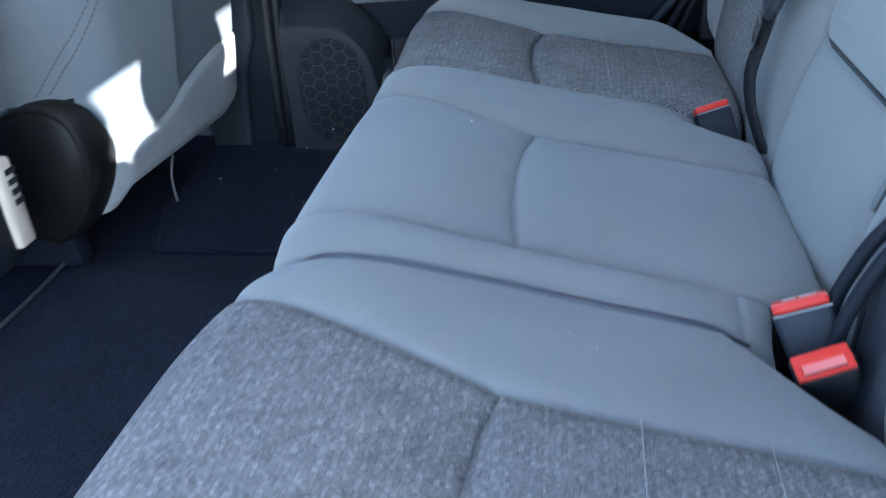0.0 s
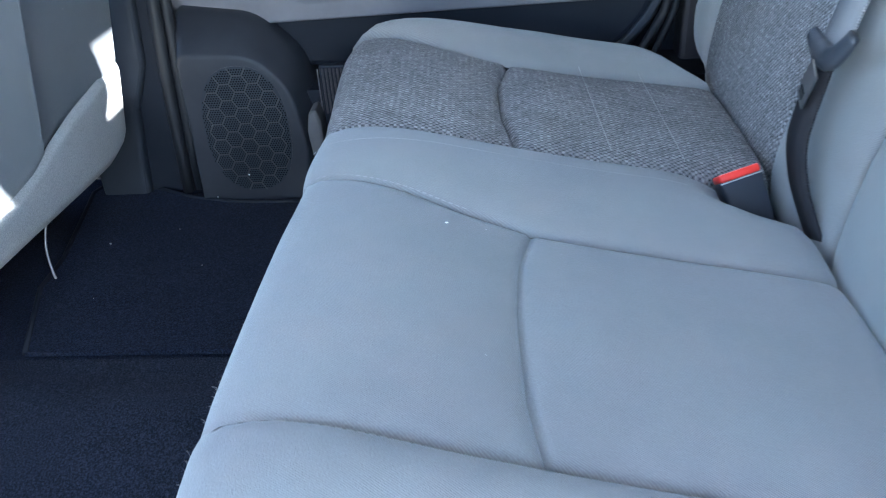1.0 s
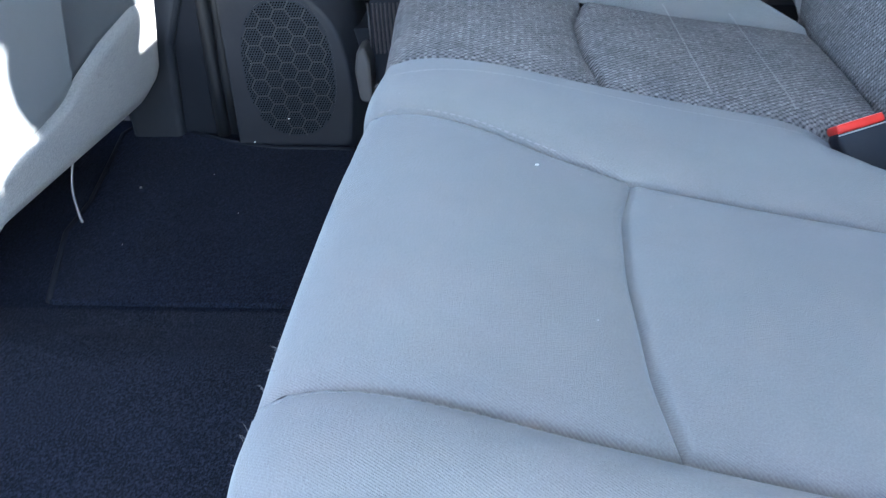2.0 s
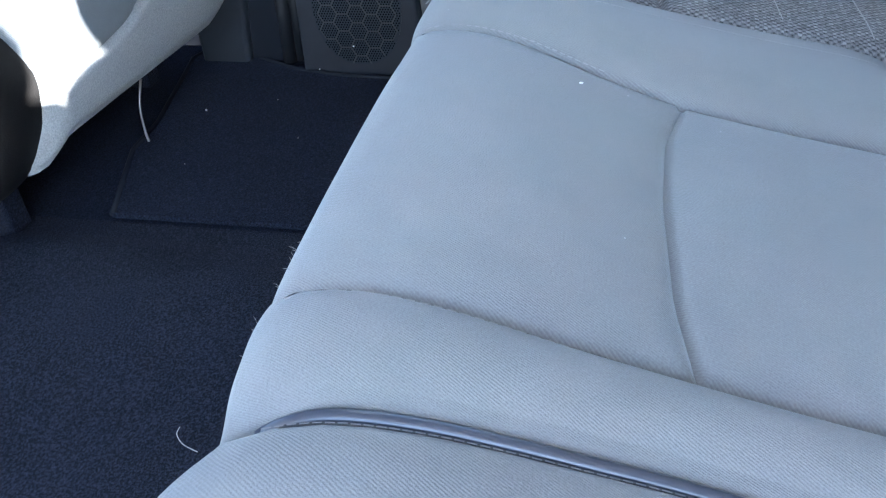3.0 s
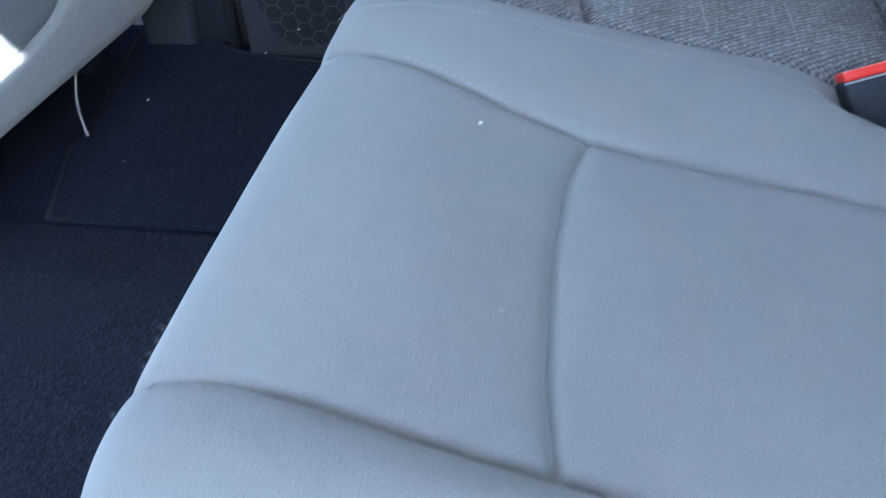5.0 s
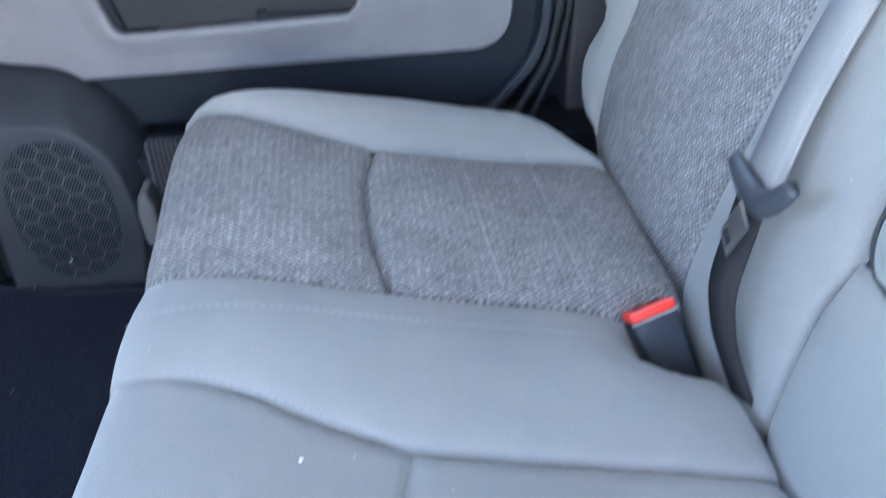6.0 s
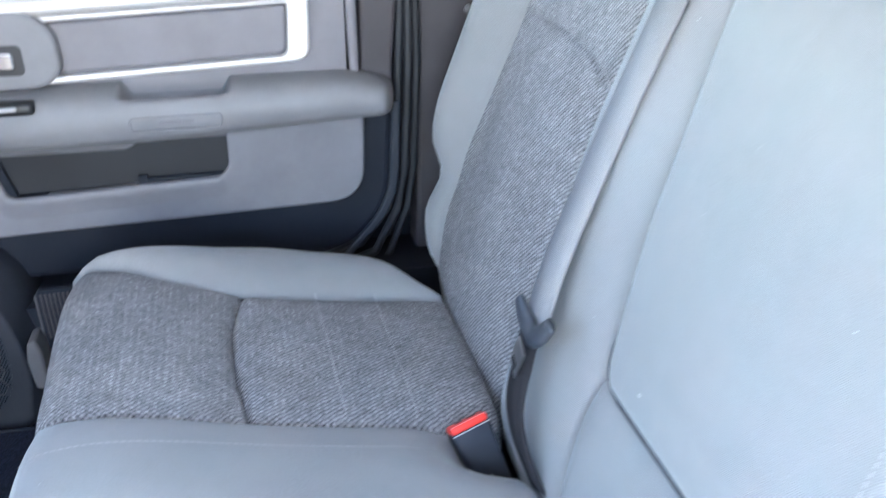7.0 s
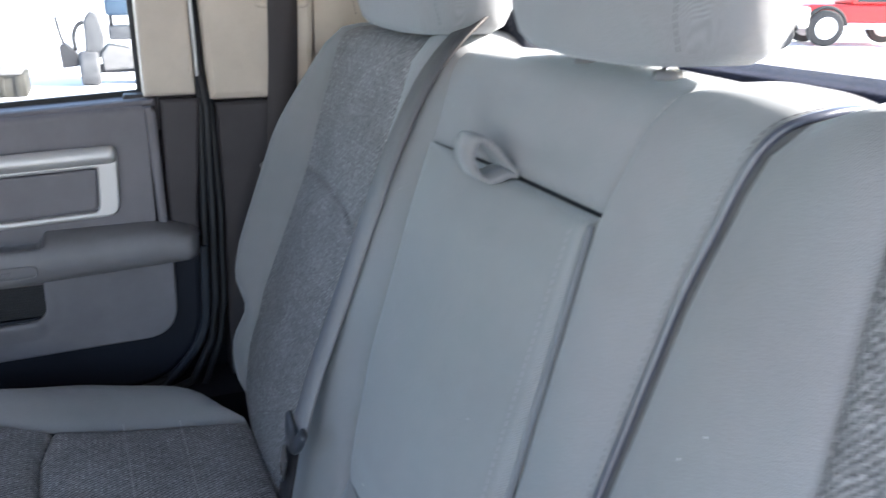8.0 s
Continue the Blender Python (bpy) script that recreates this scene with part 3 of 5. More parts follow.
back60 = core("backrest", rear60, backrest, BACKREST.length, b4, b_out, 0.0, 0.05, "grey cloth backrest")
panel("outer_bolster", back60, GREY, backrest, bottom, over, b1, b_out, 0.006, (0.7, 0, 0, 0), rim=(0, 0.03), drop=0.10, ns=80)
panel("lower_insert", back60, TWEED, backrest, bottom, arc, b2, b1, 0.010, (0.7, 0.7, 0, 0.8), ns=60, label="charcoal tweed insert")
panel("upper_insert", back60, TWEED, backrest, arc, over, b2, b1, 0.006, (0.7, 0.7, 0.8, 0), ns=60, label="charcoal tweed insert")
def fade(lo, hi, z0, z1):
    """A seam depth that goes from lo at height z0 to hi at z1."""
    return lambda s, y: float(np.interp(BACKREST.xz(s)[1], (z0, z1), (lo, hi))) if s < 0.72 else hi


def slot_gap(y):
    return min(1.0, max(0.0, (0.250 - y) / 0.10))


panel("inner_bolster", back60, GREY, backrest, bottom, over, b3, b2, 0.016, (fade(1.4, 0.0, 0.52, 0.76), 0.7, 0, 0), ns=80)
panel("lower_middle_panel", back60, GREY_LIGHT, backrest, bottom, A_LOW, b4, b3, 0.012, (1, 1, 0, 1.0), ns=30)
panel("upper_middle_panel", back60, GREY, backrest, lambda y: s_of_z(0.8166 + 0.0030 * slot_gap(y)), over, lambda s: b4(s) - 0.004, b3, 0.004, (0.35, 0, lambda s, y: 1.5 * slot_gap(y), 0), ns=50)
panel("edge_bolster", back60, GREY, backrest, bottom, over, b5, b4, 0.006, (0, 0.35, 0, 0), rim=(0.016, 0), drop=0.10, ns=80)


def arm_far(s):
    """Far edge of the armrest, its lower corner rounded off."""
    d = s - s_of_z(0.462)
    r = 0.032
    return b3(s) - (r - math.sqrt(max(0.0, r * r - (r - d) ** 2)) if d < r else 0.0) - 0.002


def arm_face(s, y, h):
    z = BACKREST.xz(s)[1]
    return backrest(s, y, h + 0.002 + belly(z))


panel("folding_armrest", back60, GREY_LIGHT, arm_face, A_LOW, A_TOP, b4, arm_far, 0.012, (1.5, fade(1.7, 0.3, 0.52, 0.76), 1.2, lambda s, y: 0.2 + 1.2 * slot_gap(y)), 0.010, 0.007, ns=50, ny=34, label="padded fold-down centre armrest")
# Added dark tube: stands in for the shade in the crease round the armrest.
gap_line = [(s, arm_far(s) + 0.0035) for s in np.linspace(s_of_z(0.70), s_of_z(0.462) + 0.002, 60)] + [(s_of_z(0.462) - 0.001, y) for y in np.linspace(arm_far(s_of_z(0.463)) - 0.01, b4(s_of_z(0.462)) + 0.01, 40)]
tube("armrest_gap_shade", [p for p, n in line_on(backrest, gap_line, -0.003)], 0.0022, CORE, back60, "dark tube painting shade into the armrest gap", 6)
stitches("armrest_stitching", line_on(arm_face, [(s, b4(s) + 0.013) for s in np.linspace(s_of_z(0.47), s_of_z(0.80), 70)], 0.003), THREAD, back60)
tube("armrest_piping", [p for p, n in line_on(backrest, [(s, b4(s) + 0.001) for s in np.linspace(s_of_z(0.40), s_of_z(0.81), 60)], 0.002)], 0.0030, GREY_DARK, back60, "rolled cloth edge along the armrest")
for dy, mat, rad in ((0.0025, PIPING, 0.0031),):
    tube("split_piping", [p for p, n in line_on(backrest, [(s, b5(s) + dy) for s in np.linspace(0.10, 0.80, 90)], -0.003)], rad, mat, back60, "slate vinyl piping at the split")
stitches("split_stitching", line_on(backrest, [(s, b5(s) + 0.0105) for s in np.linspace(0.15, 0.78, 90)], -0.0015), THREAD_DARK, back60)
stitches("top_stitching", line_on(backrest, [(s, b4(s) - 0.004) for s in np.linspace(s_of_z(0.82), 0.80, 40)], -0.001), THREAD, back60)

# pull loop: a strap doubled over and sewn into the slot above the armrest
s_slot = s_of_z(0.822)
rows, uvs = [], []
prof = [(-0.004, 0.000), (0.010, 0.006), (0.024, 0.015), (0.038, 0.020), (0.050, 0.018), (0.057, 0.008), (0.056, -0.004), (0.047, -0.013), (0.034, -0.015), (0.020, -0.010), (0.008, -0.004), (-0.004, -0.002)]
for i in range(45):
    f = i / 44 * (len(prof) - 1)
    k = min(int(f), len(prof) - 2)
    t = f - k
    t = t * t * (3 - 2 * t) * 0.3 + t * 0.7
    out, rise = (prof[k][q] + (prof[k + 1][q] - prof[k][q]) * t for q in (0, 1))
    nx, nz = -(prof[k + 1][1] - prof[k][1]), prof[k + 1][0] - prof[k][0]
    ln = math.hypot(nx, nz)
    nx, nz = nx / ln * 0.0027, nz / ln * 0.0027
    row, uvr = [], []
    for y, sg in ((0.094, 1), (0.112, 1.15), (0.130, 1), (0.130, -1), (0.112, -1.15), (0.094, -1)):
        p = backrest(s_slot, y - 0.020 + 0.1 * out, 0.72 * out + nx * sg)
        row.append(p + Vector((0, 0, rise + nz * sg)))
        uvr.append((y, 0.004 * i))
    rows.append(row)
    uvs.append(uvr)
sheet("pull_loop", rows, LOOP, back60, "sewn grey pull loop", uvs, close=True)

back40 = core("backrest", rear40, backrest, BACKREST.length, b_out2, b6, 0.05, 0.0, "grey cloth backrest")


def b5b(s):
    return b5(s) - 0.001


panel("inner_bolster", back40, GREY, backrest, bottom, over, b6, b5b, 0.010, (0.8, 0, 0, 0), rim=(0, 0.015), drop=0.11, ns=80)
panel("lower_insert", back40, TWEED, backrest, bottom, arc2, b7, b6, 0.010, (0.7, 0.7, 0, 0.8), ns=60, label="charcoal tweed insert")
panel("upper_insert", back40, TWEED, backrest, arc2, over, b7, b6, 0.006, (0.7, 0.7, 0.8, 0), ns=60, label="charcoal tweed insert")
panel("outer_bolster", back40, GREY, backrest, bottom, over, b_out2, b7, 0.006, (0, 0.7, 0, 0), rim=(0.03, 0), drop=0.10, ns=80)

# ---- headrests ----


def headrest(y0, y1, label, lift=0.0):
    h = thing("headrest", label, "headrest", "rear headrests")
    c, w = (y0 + y1) / 2, (y1 - y0) / 2
    rows, uvs = [], []
    # stacked rings from the underside to the crown
    for k, (z, fw, fx0, fx1) in enumerate(((0.930, 0.10, 0.495, 0.51), (0.930, 0.62, 0.475, 0.53), (0.933, 0.80, 0.468, 0.538), (0.942, 0.91, 0.462, 0.546), (0.962, 0.98, 0.457, 0.552),
                                           (0.990, 1.0, 0.456, 0.553), (1.020, 0.93, 0.459, 0.550), (1.045, 0.80, 0.467, 0.543), (1.066, 0.58, 0.480, 0.530), (1.073, 0.12, 0.500, 0.515))):
        row, uvr = [], []
        for i in range(40):
            a = 2 * math.pi * i / 40
            ca, sa = math.cos(a), math.sin(a)
            e = 0.68
            px, py = math.copysign(abs(ca) ** e, ca), math.copysign(abs(sa) ** e, sa)
            row.append((fx0 + (fx1 - fx0) * (px + 1) / 2, c + w * fw * py, z + lift - 0.004 * (1 - py * py) * (1 if k < 4 else 0)))
            uvr.append((z + 0.2 * px, w * fw * py))
        rows.append(row)
        uvs.append(uvr)
    pad = sheet("pad", rows, GREY, h, "", uvs, close=True)
    for k in (-1, 1):
        line = [((0.4585 + 0.25 * max(0.0, 0.962 - z), c + k * w * 0.74, z + lift), (-1, 0, 0)) for z in np.linspace(0.942, 1.03, 30)]
        stitches("seam_stitching", line, THREAD_DARK, pad, 0.0036, 0.0014, 0.0004)
    for y in (c - 0.055, c + 0.055):
        tube("post", [(0.505, y, 0.90), (0.505, y, 0.925), (0.507, y, 0.96)], 0.006, CHROME, h, "chrome post", 10)
        tube("collar", [(0.505, y, 0.908), (0.505, y, 0.914), (0.505, y, 0.919)], 0.011, MID, h, "grey plastic guide", 12)
    return h


headrest(0.236, 0.660, "grey cloth rear headrest on chrome posts", -0.007)
headrest(-0.152, 0.163, "grey cloth centre rear headrest, seam down its front", -0.004)
headrest(-0.59, -0.236, "grey cloth rear headrest on chrome posts")

# ---- seat belts and buckles ----


def belt_strip(name, centre, width, mat, parent, label="", thick=0.0013):
    """Webbing along rows of (point, across direction)."""
    rows, uvs, run = [], [], 0.0
    for i, (p, a) in enumerate(centre):
        p, a = Vector(p), Vector(a).normalized()
        q = Vector(centre[min(i + 1, len(centre) - 1)][0]) - Vector(centre[max(i - 1, 0)][0])
        n = q.normalized().cross(a).normalized() * thick
        if i:
            run += (p - Vector(centre[i - 1][0])).length
        h = a * width / 2
        rows.append([p - h + n, p + n * 1.2, p + h + n, p + h - n, p - n * 1.2, p - h - n])
        uvs.append([(0.0, run), (width / 2, run), (width, run), (width, run), (width / 2, run), (0.0, run)])
    return sheet(name, rows, mat, parent, label, uvs, close=True)


def glide(pts, n):
    """Points evenly along a Catmull curve through pts."""
    pts = [Vector(p) for p in pts]
    out = []
    for k in range(n + 1):
        f = k / n * (len(pts) - 1)
        i = min(int(f), len(pts) - 2)
        t = f - i
        p0, p1, p2, p3 = pts[max(i - 1, 0)], pts[i], pts[i + 1], pts[min(i + 2, len(pts) - 1)]
        out.append(0.5 * ((2 * p1) + (p2 - p0) * t + (2 * p0 - 5 * p1 + 4 * p2 - p3) * t * t + (3 * p1 - p0 - 3 * p2 + p3) * t ** 3))
    return out


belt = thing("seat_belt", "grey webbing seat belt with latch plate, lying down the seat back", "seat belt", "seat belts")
run_pts = [(0.572, 0.338, 0.935), (0.556, 0.322, 0.962), (0.530, 0.298, 0.964), (0.500, 0.272, 0.945), (0.466, 0.276, 0.912), (0.446, 0.304, 0.868), (0.416, 0.322, 0.792), (0.384, 0.331, 0.70), (0.349, 0.329, 0.61), (0.314, 0.314, 0.535), (0.289, 0.294, 0.480)]
strip = glide(run_pts, 72)
belt_strip("webbing", [(p, (-0.05, 0.98, -0.10)) for p in strip], 0.047, BELT_GREY, belt, "dark webbing, lower run painted lit grey", 0.0017)
low_pts = [(0.284, 0.292, 0.478), (0.275, 0.284, 0.447), (0.263, 0.271, 0.405), (0.264, 0.259, 0.372), (0.271, 0.247, 0.344), (0.284, 0.238, 0.31)]
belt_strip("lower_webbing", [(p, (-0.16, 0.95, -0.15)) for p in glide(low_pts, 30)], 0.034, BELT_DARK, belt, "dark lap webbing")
# the latch plate: a moulded slot housing with a steel tongue
def tapered(name, pts, radii, mat, parent, label="", n=12, flat=0.6):
    """A moulded bar through points with its own radius at each, flattened front to back."""
    line = glide(pts, 28)
    rr = np.interp(np.linspace(0, len(pts) - 1, 29), range(len(pts)), radii)
    rows = []
    for i, p in enumerate(line):
        w = (line[min(i + 1, 28)] - line[max(i - 1, 0)]).normalized()
        a = w.cross(Vector((-0.93, -0.2, 0.3))).normalized()
        b = a.cross(w).normalized()
        rows.append([p + a * rr[i] * math.cos(2 * math.pi * k / n) + b * rr[i] * flat * math.sin(2 * math.pi * k / n) for k in range(n)])
    rows = [[line[0]] * n] + rows + [[line[-1]] * n]
    return sheet(name, rows, mat, parent, label, None, close=True)


tapered("latch_housing", [(0.285, 0.336, 0.480), (0.283, 0.318, 0.477), (0.281, 0.296, 0.475), (0.279, 0.272, 0.477), (0.280, 0.254, 0.489), (0.284, 0.244, 0.505)],
        [0.0074, 0.0094, 0.0115, 0.0118, 0.0096, 0.0074], LATCH, belt, "dark grey moulded latch housing")
t_axis = Vector((0.06, -0.43, 0.90)).normalized()
t_side = Vector((0.05, 1.0, 0.0))
t_side = (t_side - t_axis * t_side.dot(t_axis)).normalized()
tongue_m = Matrix.Translation((0.2650, 0.277, 0.451)) @ Matrix((t_side.cross(t_axis), t_side, t_axis)).transposed().to_4x4()
box("tongue", (-0.0013, -0.0120, -0.018), (0.0013, 0.0120, 0.022), STEEL, belt, 0.001, "bare steel tongue", tongue_m)
box("tongue_slot", (-0.0024, -0.006, -0.012), (0.0024, 0.006, -0.004), BLACK, belt, 0.0, "", tongue_m)


def buckle(m, label, slot, print_colour=None):
    """A belt buckle: dark tapered housing, red press button at its mouth. Local z points out of the mouth, x across."""
    b = thing("seat_belt_buckle", label, "belt buckle", "belt buckles")
    bm = bmesh.new()
    for v in add_box(bm, (-0.023, -0.0125, -0.085), (0.023, 0.0125, 0.0), 0.0055, 3):
        k = 1 - 0.22 * min(1, -v.co.z / 0.085)
        v.co.x *= k
    bmesh.ops.transform(bm, matrix=m, verts=bm.verts)
    part("housing", bm, BLACK if slot else DARK, b)
    if slot:
        rim = bmesh.new()
        add_box(rim, (-0.0205, 0.0005, -0.004), (0.0205, 0.0105, 0.0022), 0.002, 2)
        add_box(rim, (-0.0205, -0.0105, -0.004), (0.0205, -0.0075, 0.0022), 0.001, 2)
        add_box(rim, (-0.0205, -0.009, -0.004), (-0.0150, 0.002, 0.0022), 0.001, 2)
        add_box(rim, (0.0150, -0.009, -0.004), (0.0205, 0.002, 0.0022), 0.001, 2)
        bmesh.ops.transform(rim, matrix=m, verts=rim.verts)
        part("press_button", rim, RED, b, "red press button frame")
        box("slot_ramp", (-0.0155, -0.006, -0.003), (0.0155, 0.0015, 0.0012), RED_PALE, b, 0.0008, "pink slot ramp", m)
        box("slot", (-0.0145, -0.0085, -0.003), (0.0145, -0.0062, 0.0009), BLACK, b, 0.0, "", m)
    else:
        rim = bmesh.new()
        add_box(rim, (-0.0215, -0.0125, -0.002), (0.0215, 0.0115, 0.0065), 0.003, 3)
        bmesh.ops.transform(rim, matrix=m, verts=rim.verts)
        part("press_button", rim, RED, b, "red press button")
        box("rim_line", (-0.0222, -0.0130, -0.0036), (0.0222, -0.0122, -0.0022), RIM_GREY, b, 0.0, "pale parting line", m)
        for x, w in ((-0.012, 0.010), (0.001, 0.013)):
            box("mark", (x, 0.001, 0.0062), (x + w, 0.0062, 0.0068), print_colour or BLACK, b, 0.0, "small print bar", m)
        box("edge_line", (-0.0205, -0.0110, 0.0050), (0.0205, -0.0100, 0.0067), RED_PALE, b, 0.0, "pale edge", m)
    return b


def buckle_pose(at, across, out):
    """Pose from its mouth's middle, the direction across and the direction out of the mouth."""
    z = Vector(out).normalized()
    x = Vector(across)
    x = (x - z * x.dot(z)).normalized()
    y = z.cross(x)
    return Matrix.Translation(at) @ Matrix((x, y, z)).transposed().to_4x4()


buckle(buckle_pose((0.230, 0.326, 0.338), (0.97, 0.18, 0.17), (-0.30, 0.50, 0.80)), "black belt buckle with a red button, tucked beside the tweed", False)
buckle(buckle_pose((0.239, -0.146, 0.348), (0.94, -0.03, 0.34), (-0.30, 0.45, 0.83)), "black belt buckle with a red button, leaning away", False, WHITE)
buckle(buckle_pose((0.241, -0.213, 0.343), (0.93, 0.1, 0.30), (-0.30, -0.40, 0.85)), "black belt buckle with an open red slot", True)

bm = bmesh.new()
shape = [(0.268, 0.905), (0.385, 0.905), (0.385, 0.945), (0.365, 0.957), (0.315, 0.957), (0.280, 0.938)]
ring0, ring1 = ([bm.verts.new((x, y, z)) for y, z in shape] for x in (0.552, 0.604))
bm.faces.new(ring0)
bm.faces.new(ring1)
for i in range(len(shape)):
    bm.faces.new((ring0[i], ring0[(i + 1) % len(shape)], ring1[(i + 1) % len(shape)], ring1[i]))
bmesh.ops.recalc_face_normals(bm, faces=bm.faces)
bmesh.ops.bevel(bm, geom=list(bm.edges), offset=0.005, segments=2, profile=0.5, affect="EDGES")
part("belt_guide", bm, CHARCOAL, belt, "dark belt retractor cover behind the headrests")

belt2 = thing("shoulder_belt", "dark webbing shoulder belt hanging down the pillar", "seat belt", "seat belts")
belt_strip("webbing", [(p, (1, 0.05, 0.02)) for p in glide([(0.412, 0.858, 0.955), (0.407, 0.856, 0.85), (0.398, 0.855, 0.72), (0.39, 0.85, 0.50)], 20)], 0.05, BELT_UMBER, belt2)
ring = bmesh.new()
for lo, hi in (((0.366, 0.862, 0.938), (0.380, 0.880, 0.985)), ((0.444, 0.862, 0.938), (0.458, 0.880, 0.985)), ((0.370, 0.862, 0.936), (0.454, 0.876, 0.948))):
    add_box(ring, lo, hi, 0.005, 3)
part("guide_ring", ring, TAN, belt2, "tan belt guide ring")
tube("stop_button", [(0.362, 0.846, 0.676), (0.362, 0.852, 0.676)], 0.006, MID, belt2, "grey stop button", 12)

# dark hinge cover low at the split between the two backs
for y0, y1, x0, x1, z1 in ((-0.232, -0.186, 0.262, 0.32, 0.418), (-0.188, -0.158, 0.268, 0.32, 0.400), (-0.160, -0.134, 0.274, 0.32, 0.372)):
    hinge = bmesh.new()
    for v in add_box(hinge, (x0, y0, 0.235), (x1, y1, z1), 0.012, 4):
        v.co.x += 0.35 * max(0.0, v.co.z - 0.30) * 0.6
        v.co.y += 0.22 * (v.co.z - 0.33)
    part("hinge_cover", hinge, HINGE, rear40, "dark moulded hinge cover at the split")
for y in (-0.148, -0.176):
    tube("hinge_strap", glide([(0.262, y - 0.022, 0.26), (0.256, y - 0.012, 0.30), (0.262, y, 0.35), (0.280, y + 0.006, 0.395), (0.296, y + 0.008, 0.42)], 16), 0.006, CHARCOAL, rear40, "black strap edge", 10)

# ---- cab shell: floor, walls, roof ----
FLOOR = 0.10


def flat(name, lo, hi, mat, label, category, bevel=0.0, kind="structure"):
    return tagged(box(name, lo, hi, mat, None, bevel), label, category, "", kind)


def round_rect(x0, z0, x1, z1, r, n=5):
    """Outline of a rectangle with round corners; r is one radius or four (from the lower left, anticlockwise)."""
    rs = r if isinstance(r, (tuple, list)) else (r,) * 4
    out = []
    for (cx, cz, a0), q in zip(((x0, z0, 180), (x1, z0, 270), (x1, z1, 0), (x0, z1, 90)), rs):
        sx, sz = (1 if cx == x0 else -1), (1 if cz == z0 else -1)
        for k in range(n + 1):
            a = radians(a0 + 90 * k / n)
            out.append((cx + sx * q + q * math.cos(a), cz + sz * q + q * math.sin(a)))
    return out


def rounded(corners, radii, n=6):
    """Outline of a polygon with its corners rounded off."""
    out = []
    for i, (c, r) in enumerate(zip(corners, radii)):
        c = Vector(c)
        a, b = (Vector(corners[i - 1]) - c), (Vector(corners[(i + 1) % len(corners)]) - c)
        r = min(r, a.length * 0.45, b.length * 0.45)
        p, q = c + a.normalized() * r, c + b.normalized() * r
        for k in range(n + 1):
            t = k / n
            v = p * (1 - t) ** 2 + c * 2 * t * (1 - t) + q * t * t
            out.append((v.x, v.y))
    return out


flat("floor", (-2.2, -0.86, FLOOR - 0.05), (0.66, 0.88, FLOOR - 0.004), MAT_DARK, "black carpeted cab floor", "floor")

# tunnel hump under the carpet, rounded at its far shoulder and its front
hump_rows = []
for i in range(31):
    x = -0.762 + 1.16 * i / 30
    row = []
    for j in range(41):
        y = -0.84 + 1.19 * j / 40
        edge = min(1.0, max(0.0, (0.335 - 0.07 * (x + 0.76) - y) / 0.045))
        lead = min(1.0, max(0.0, (x + 0.762) / 0.03))
        z = FLOOR - 0.003 + 0.014 * (edge * edge * (3 - 2 * edge)) * lead ** 0.5
        row.append((x, y, z + 0.0015 * noise.noise((x * 9, y * 9, 0))))
    hump_rows.append(row)
HUMP_EDGE = [(-0.76 + 0.012 * math.sin(9 * y), y, FLOOR + 0.006) for y in np.linspace(-0.80, 0.315, 40)]
hump = tagged(sheet("floor_carpet", hump_rows, MAT, None), "dark navy-black carpet over the floor hump", "carpet", "", "structure")

tube("carpet_binding", HUMP_EDGE, 0.0032, BINDING, hump, "grey bound edge of the carpet", 8)

# far footwell mat, with a bound edge
mat_thing = thing("floor_mat", "black pile floor mat with a bound edge in the far footwell", "floor mat")
outline = [(-0.30, 0.352), (-0.62, 0.352), (-0.672, 0.50), (-0.675, 0.58), (-0.70, 0.70), (-0.722, 0.80), (-0.712, 0.832), (-0.69, 0.838), (-0.60, 0.806), (-0.53, 0.770), (-0.45, 0.750), (-0.30, 0.742)]
bm = bmesh.new()
vs = [bm.verts.new((x, y, FLOOR + 0.001)) for x, y in outline]
f = bm.faces.new(vs)
out = bmesh.ops.extrude_face_region(bm, geom=[f])
for v in out["geom"]:
    if isinstance(v, bmesh.types.BMVert):
        v.co.z += 0.007
bmesh.ops.recalc_face_normals(bm, faces=bm.faces)
part("mat_surface", bm, MAT_DARK, mat_thing, "", False)
tube("binding", [(x, y, FLOOR + 0.007) for x, y in outline[1:]], 0.0042, CHARCOAL, mat_thing, "dark bound edge")
bits = bmesh.new()
for x, y in ((-0.617, 0.62), (-0.52, 0.66), (-0.58, 0.47), (-0.45, 0.55)):
    bmesh.ops.create_icosphere(bits, subdivisions=1, radius=0.0018 if x == -0.617 else 0.0006, matrix=Matrix.Translation((x, y, FLOOR + 0.009)))
tagged(part("crumbs", bits, WHITE), "pale crumbs lying on the floor mat", "crumbs", "", "stuff")

# side walls and body posts
tagged(prism("wall_far", [(-0.78, FLOOR - 0.04), (0.67, FLOOR - 0.04), (0.67, 1.24), (-0.78, 1.24)], 0.942, 0.985, CHARCOAL, None, 0.0, "", [[(-0.49, 0.745), (0.20, 0.78), (0.20, 1.20), (-0.47, 1.20)]]),
                  "dark body side behind the far door trim", "wall", "", "structure")
flat("wall_sill", (-0.62, 0.81, FLOOR - 0.04), (0.60, 0.94, 0.275), CHARCOAL, "dark sill under the far door", "sill")
flat("wall_rear", (0.61, -0.86, FLOOR - 0.04), (0.67, 0.94, 0.898), CHARCOAL, "dark rear cab wall behind the seat", "wall")
flat("rear_window_sill", (0.612, -0.80, 0.898), (0.70, 0.86, 0.908), MAT_DARK, "black sill under the rear window", "sill", 0.003)
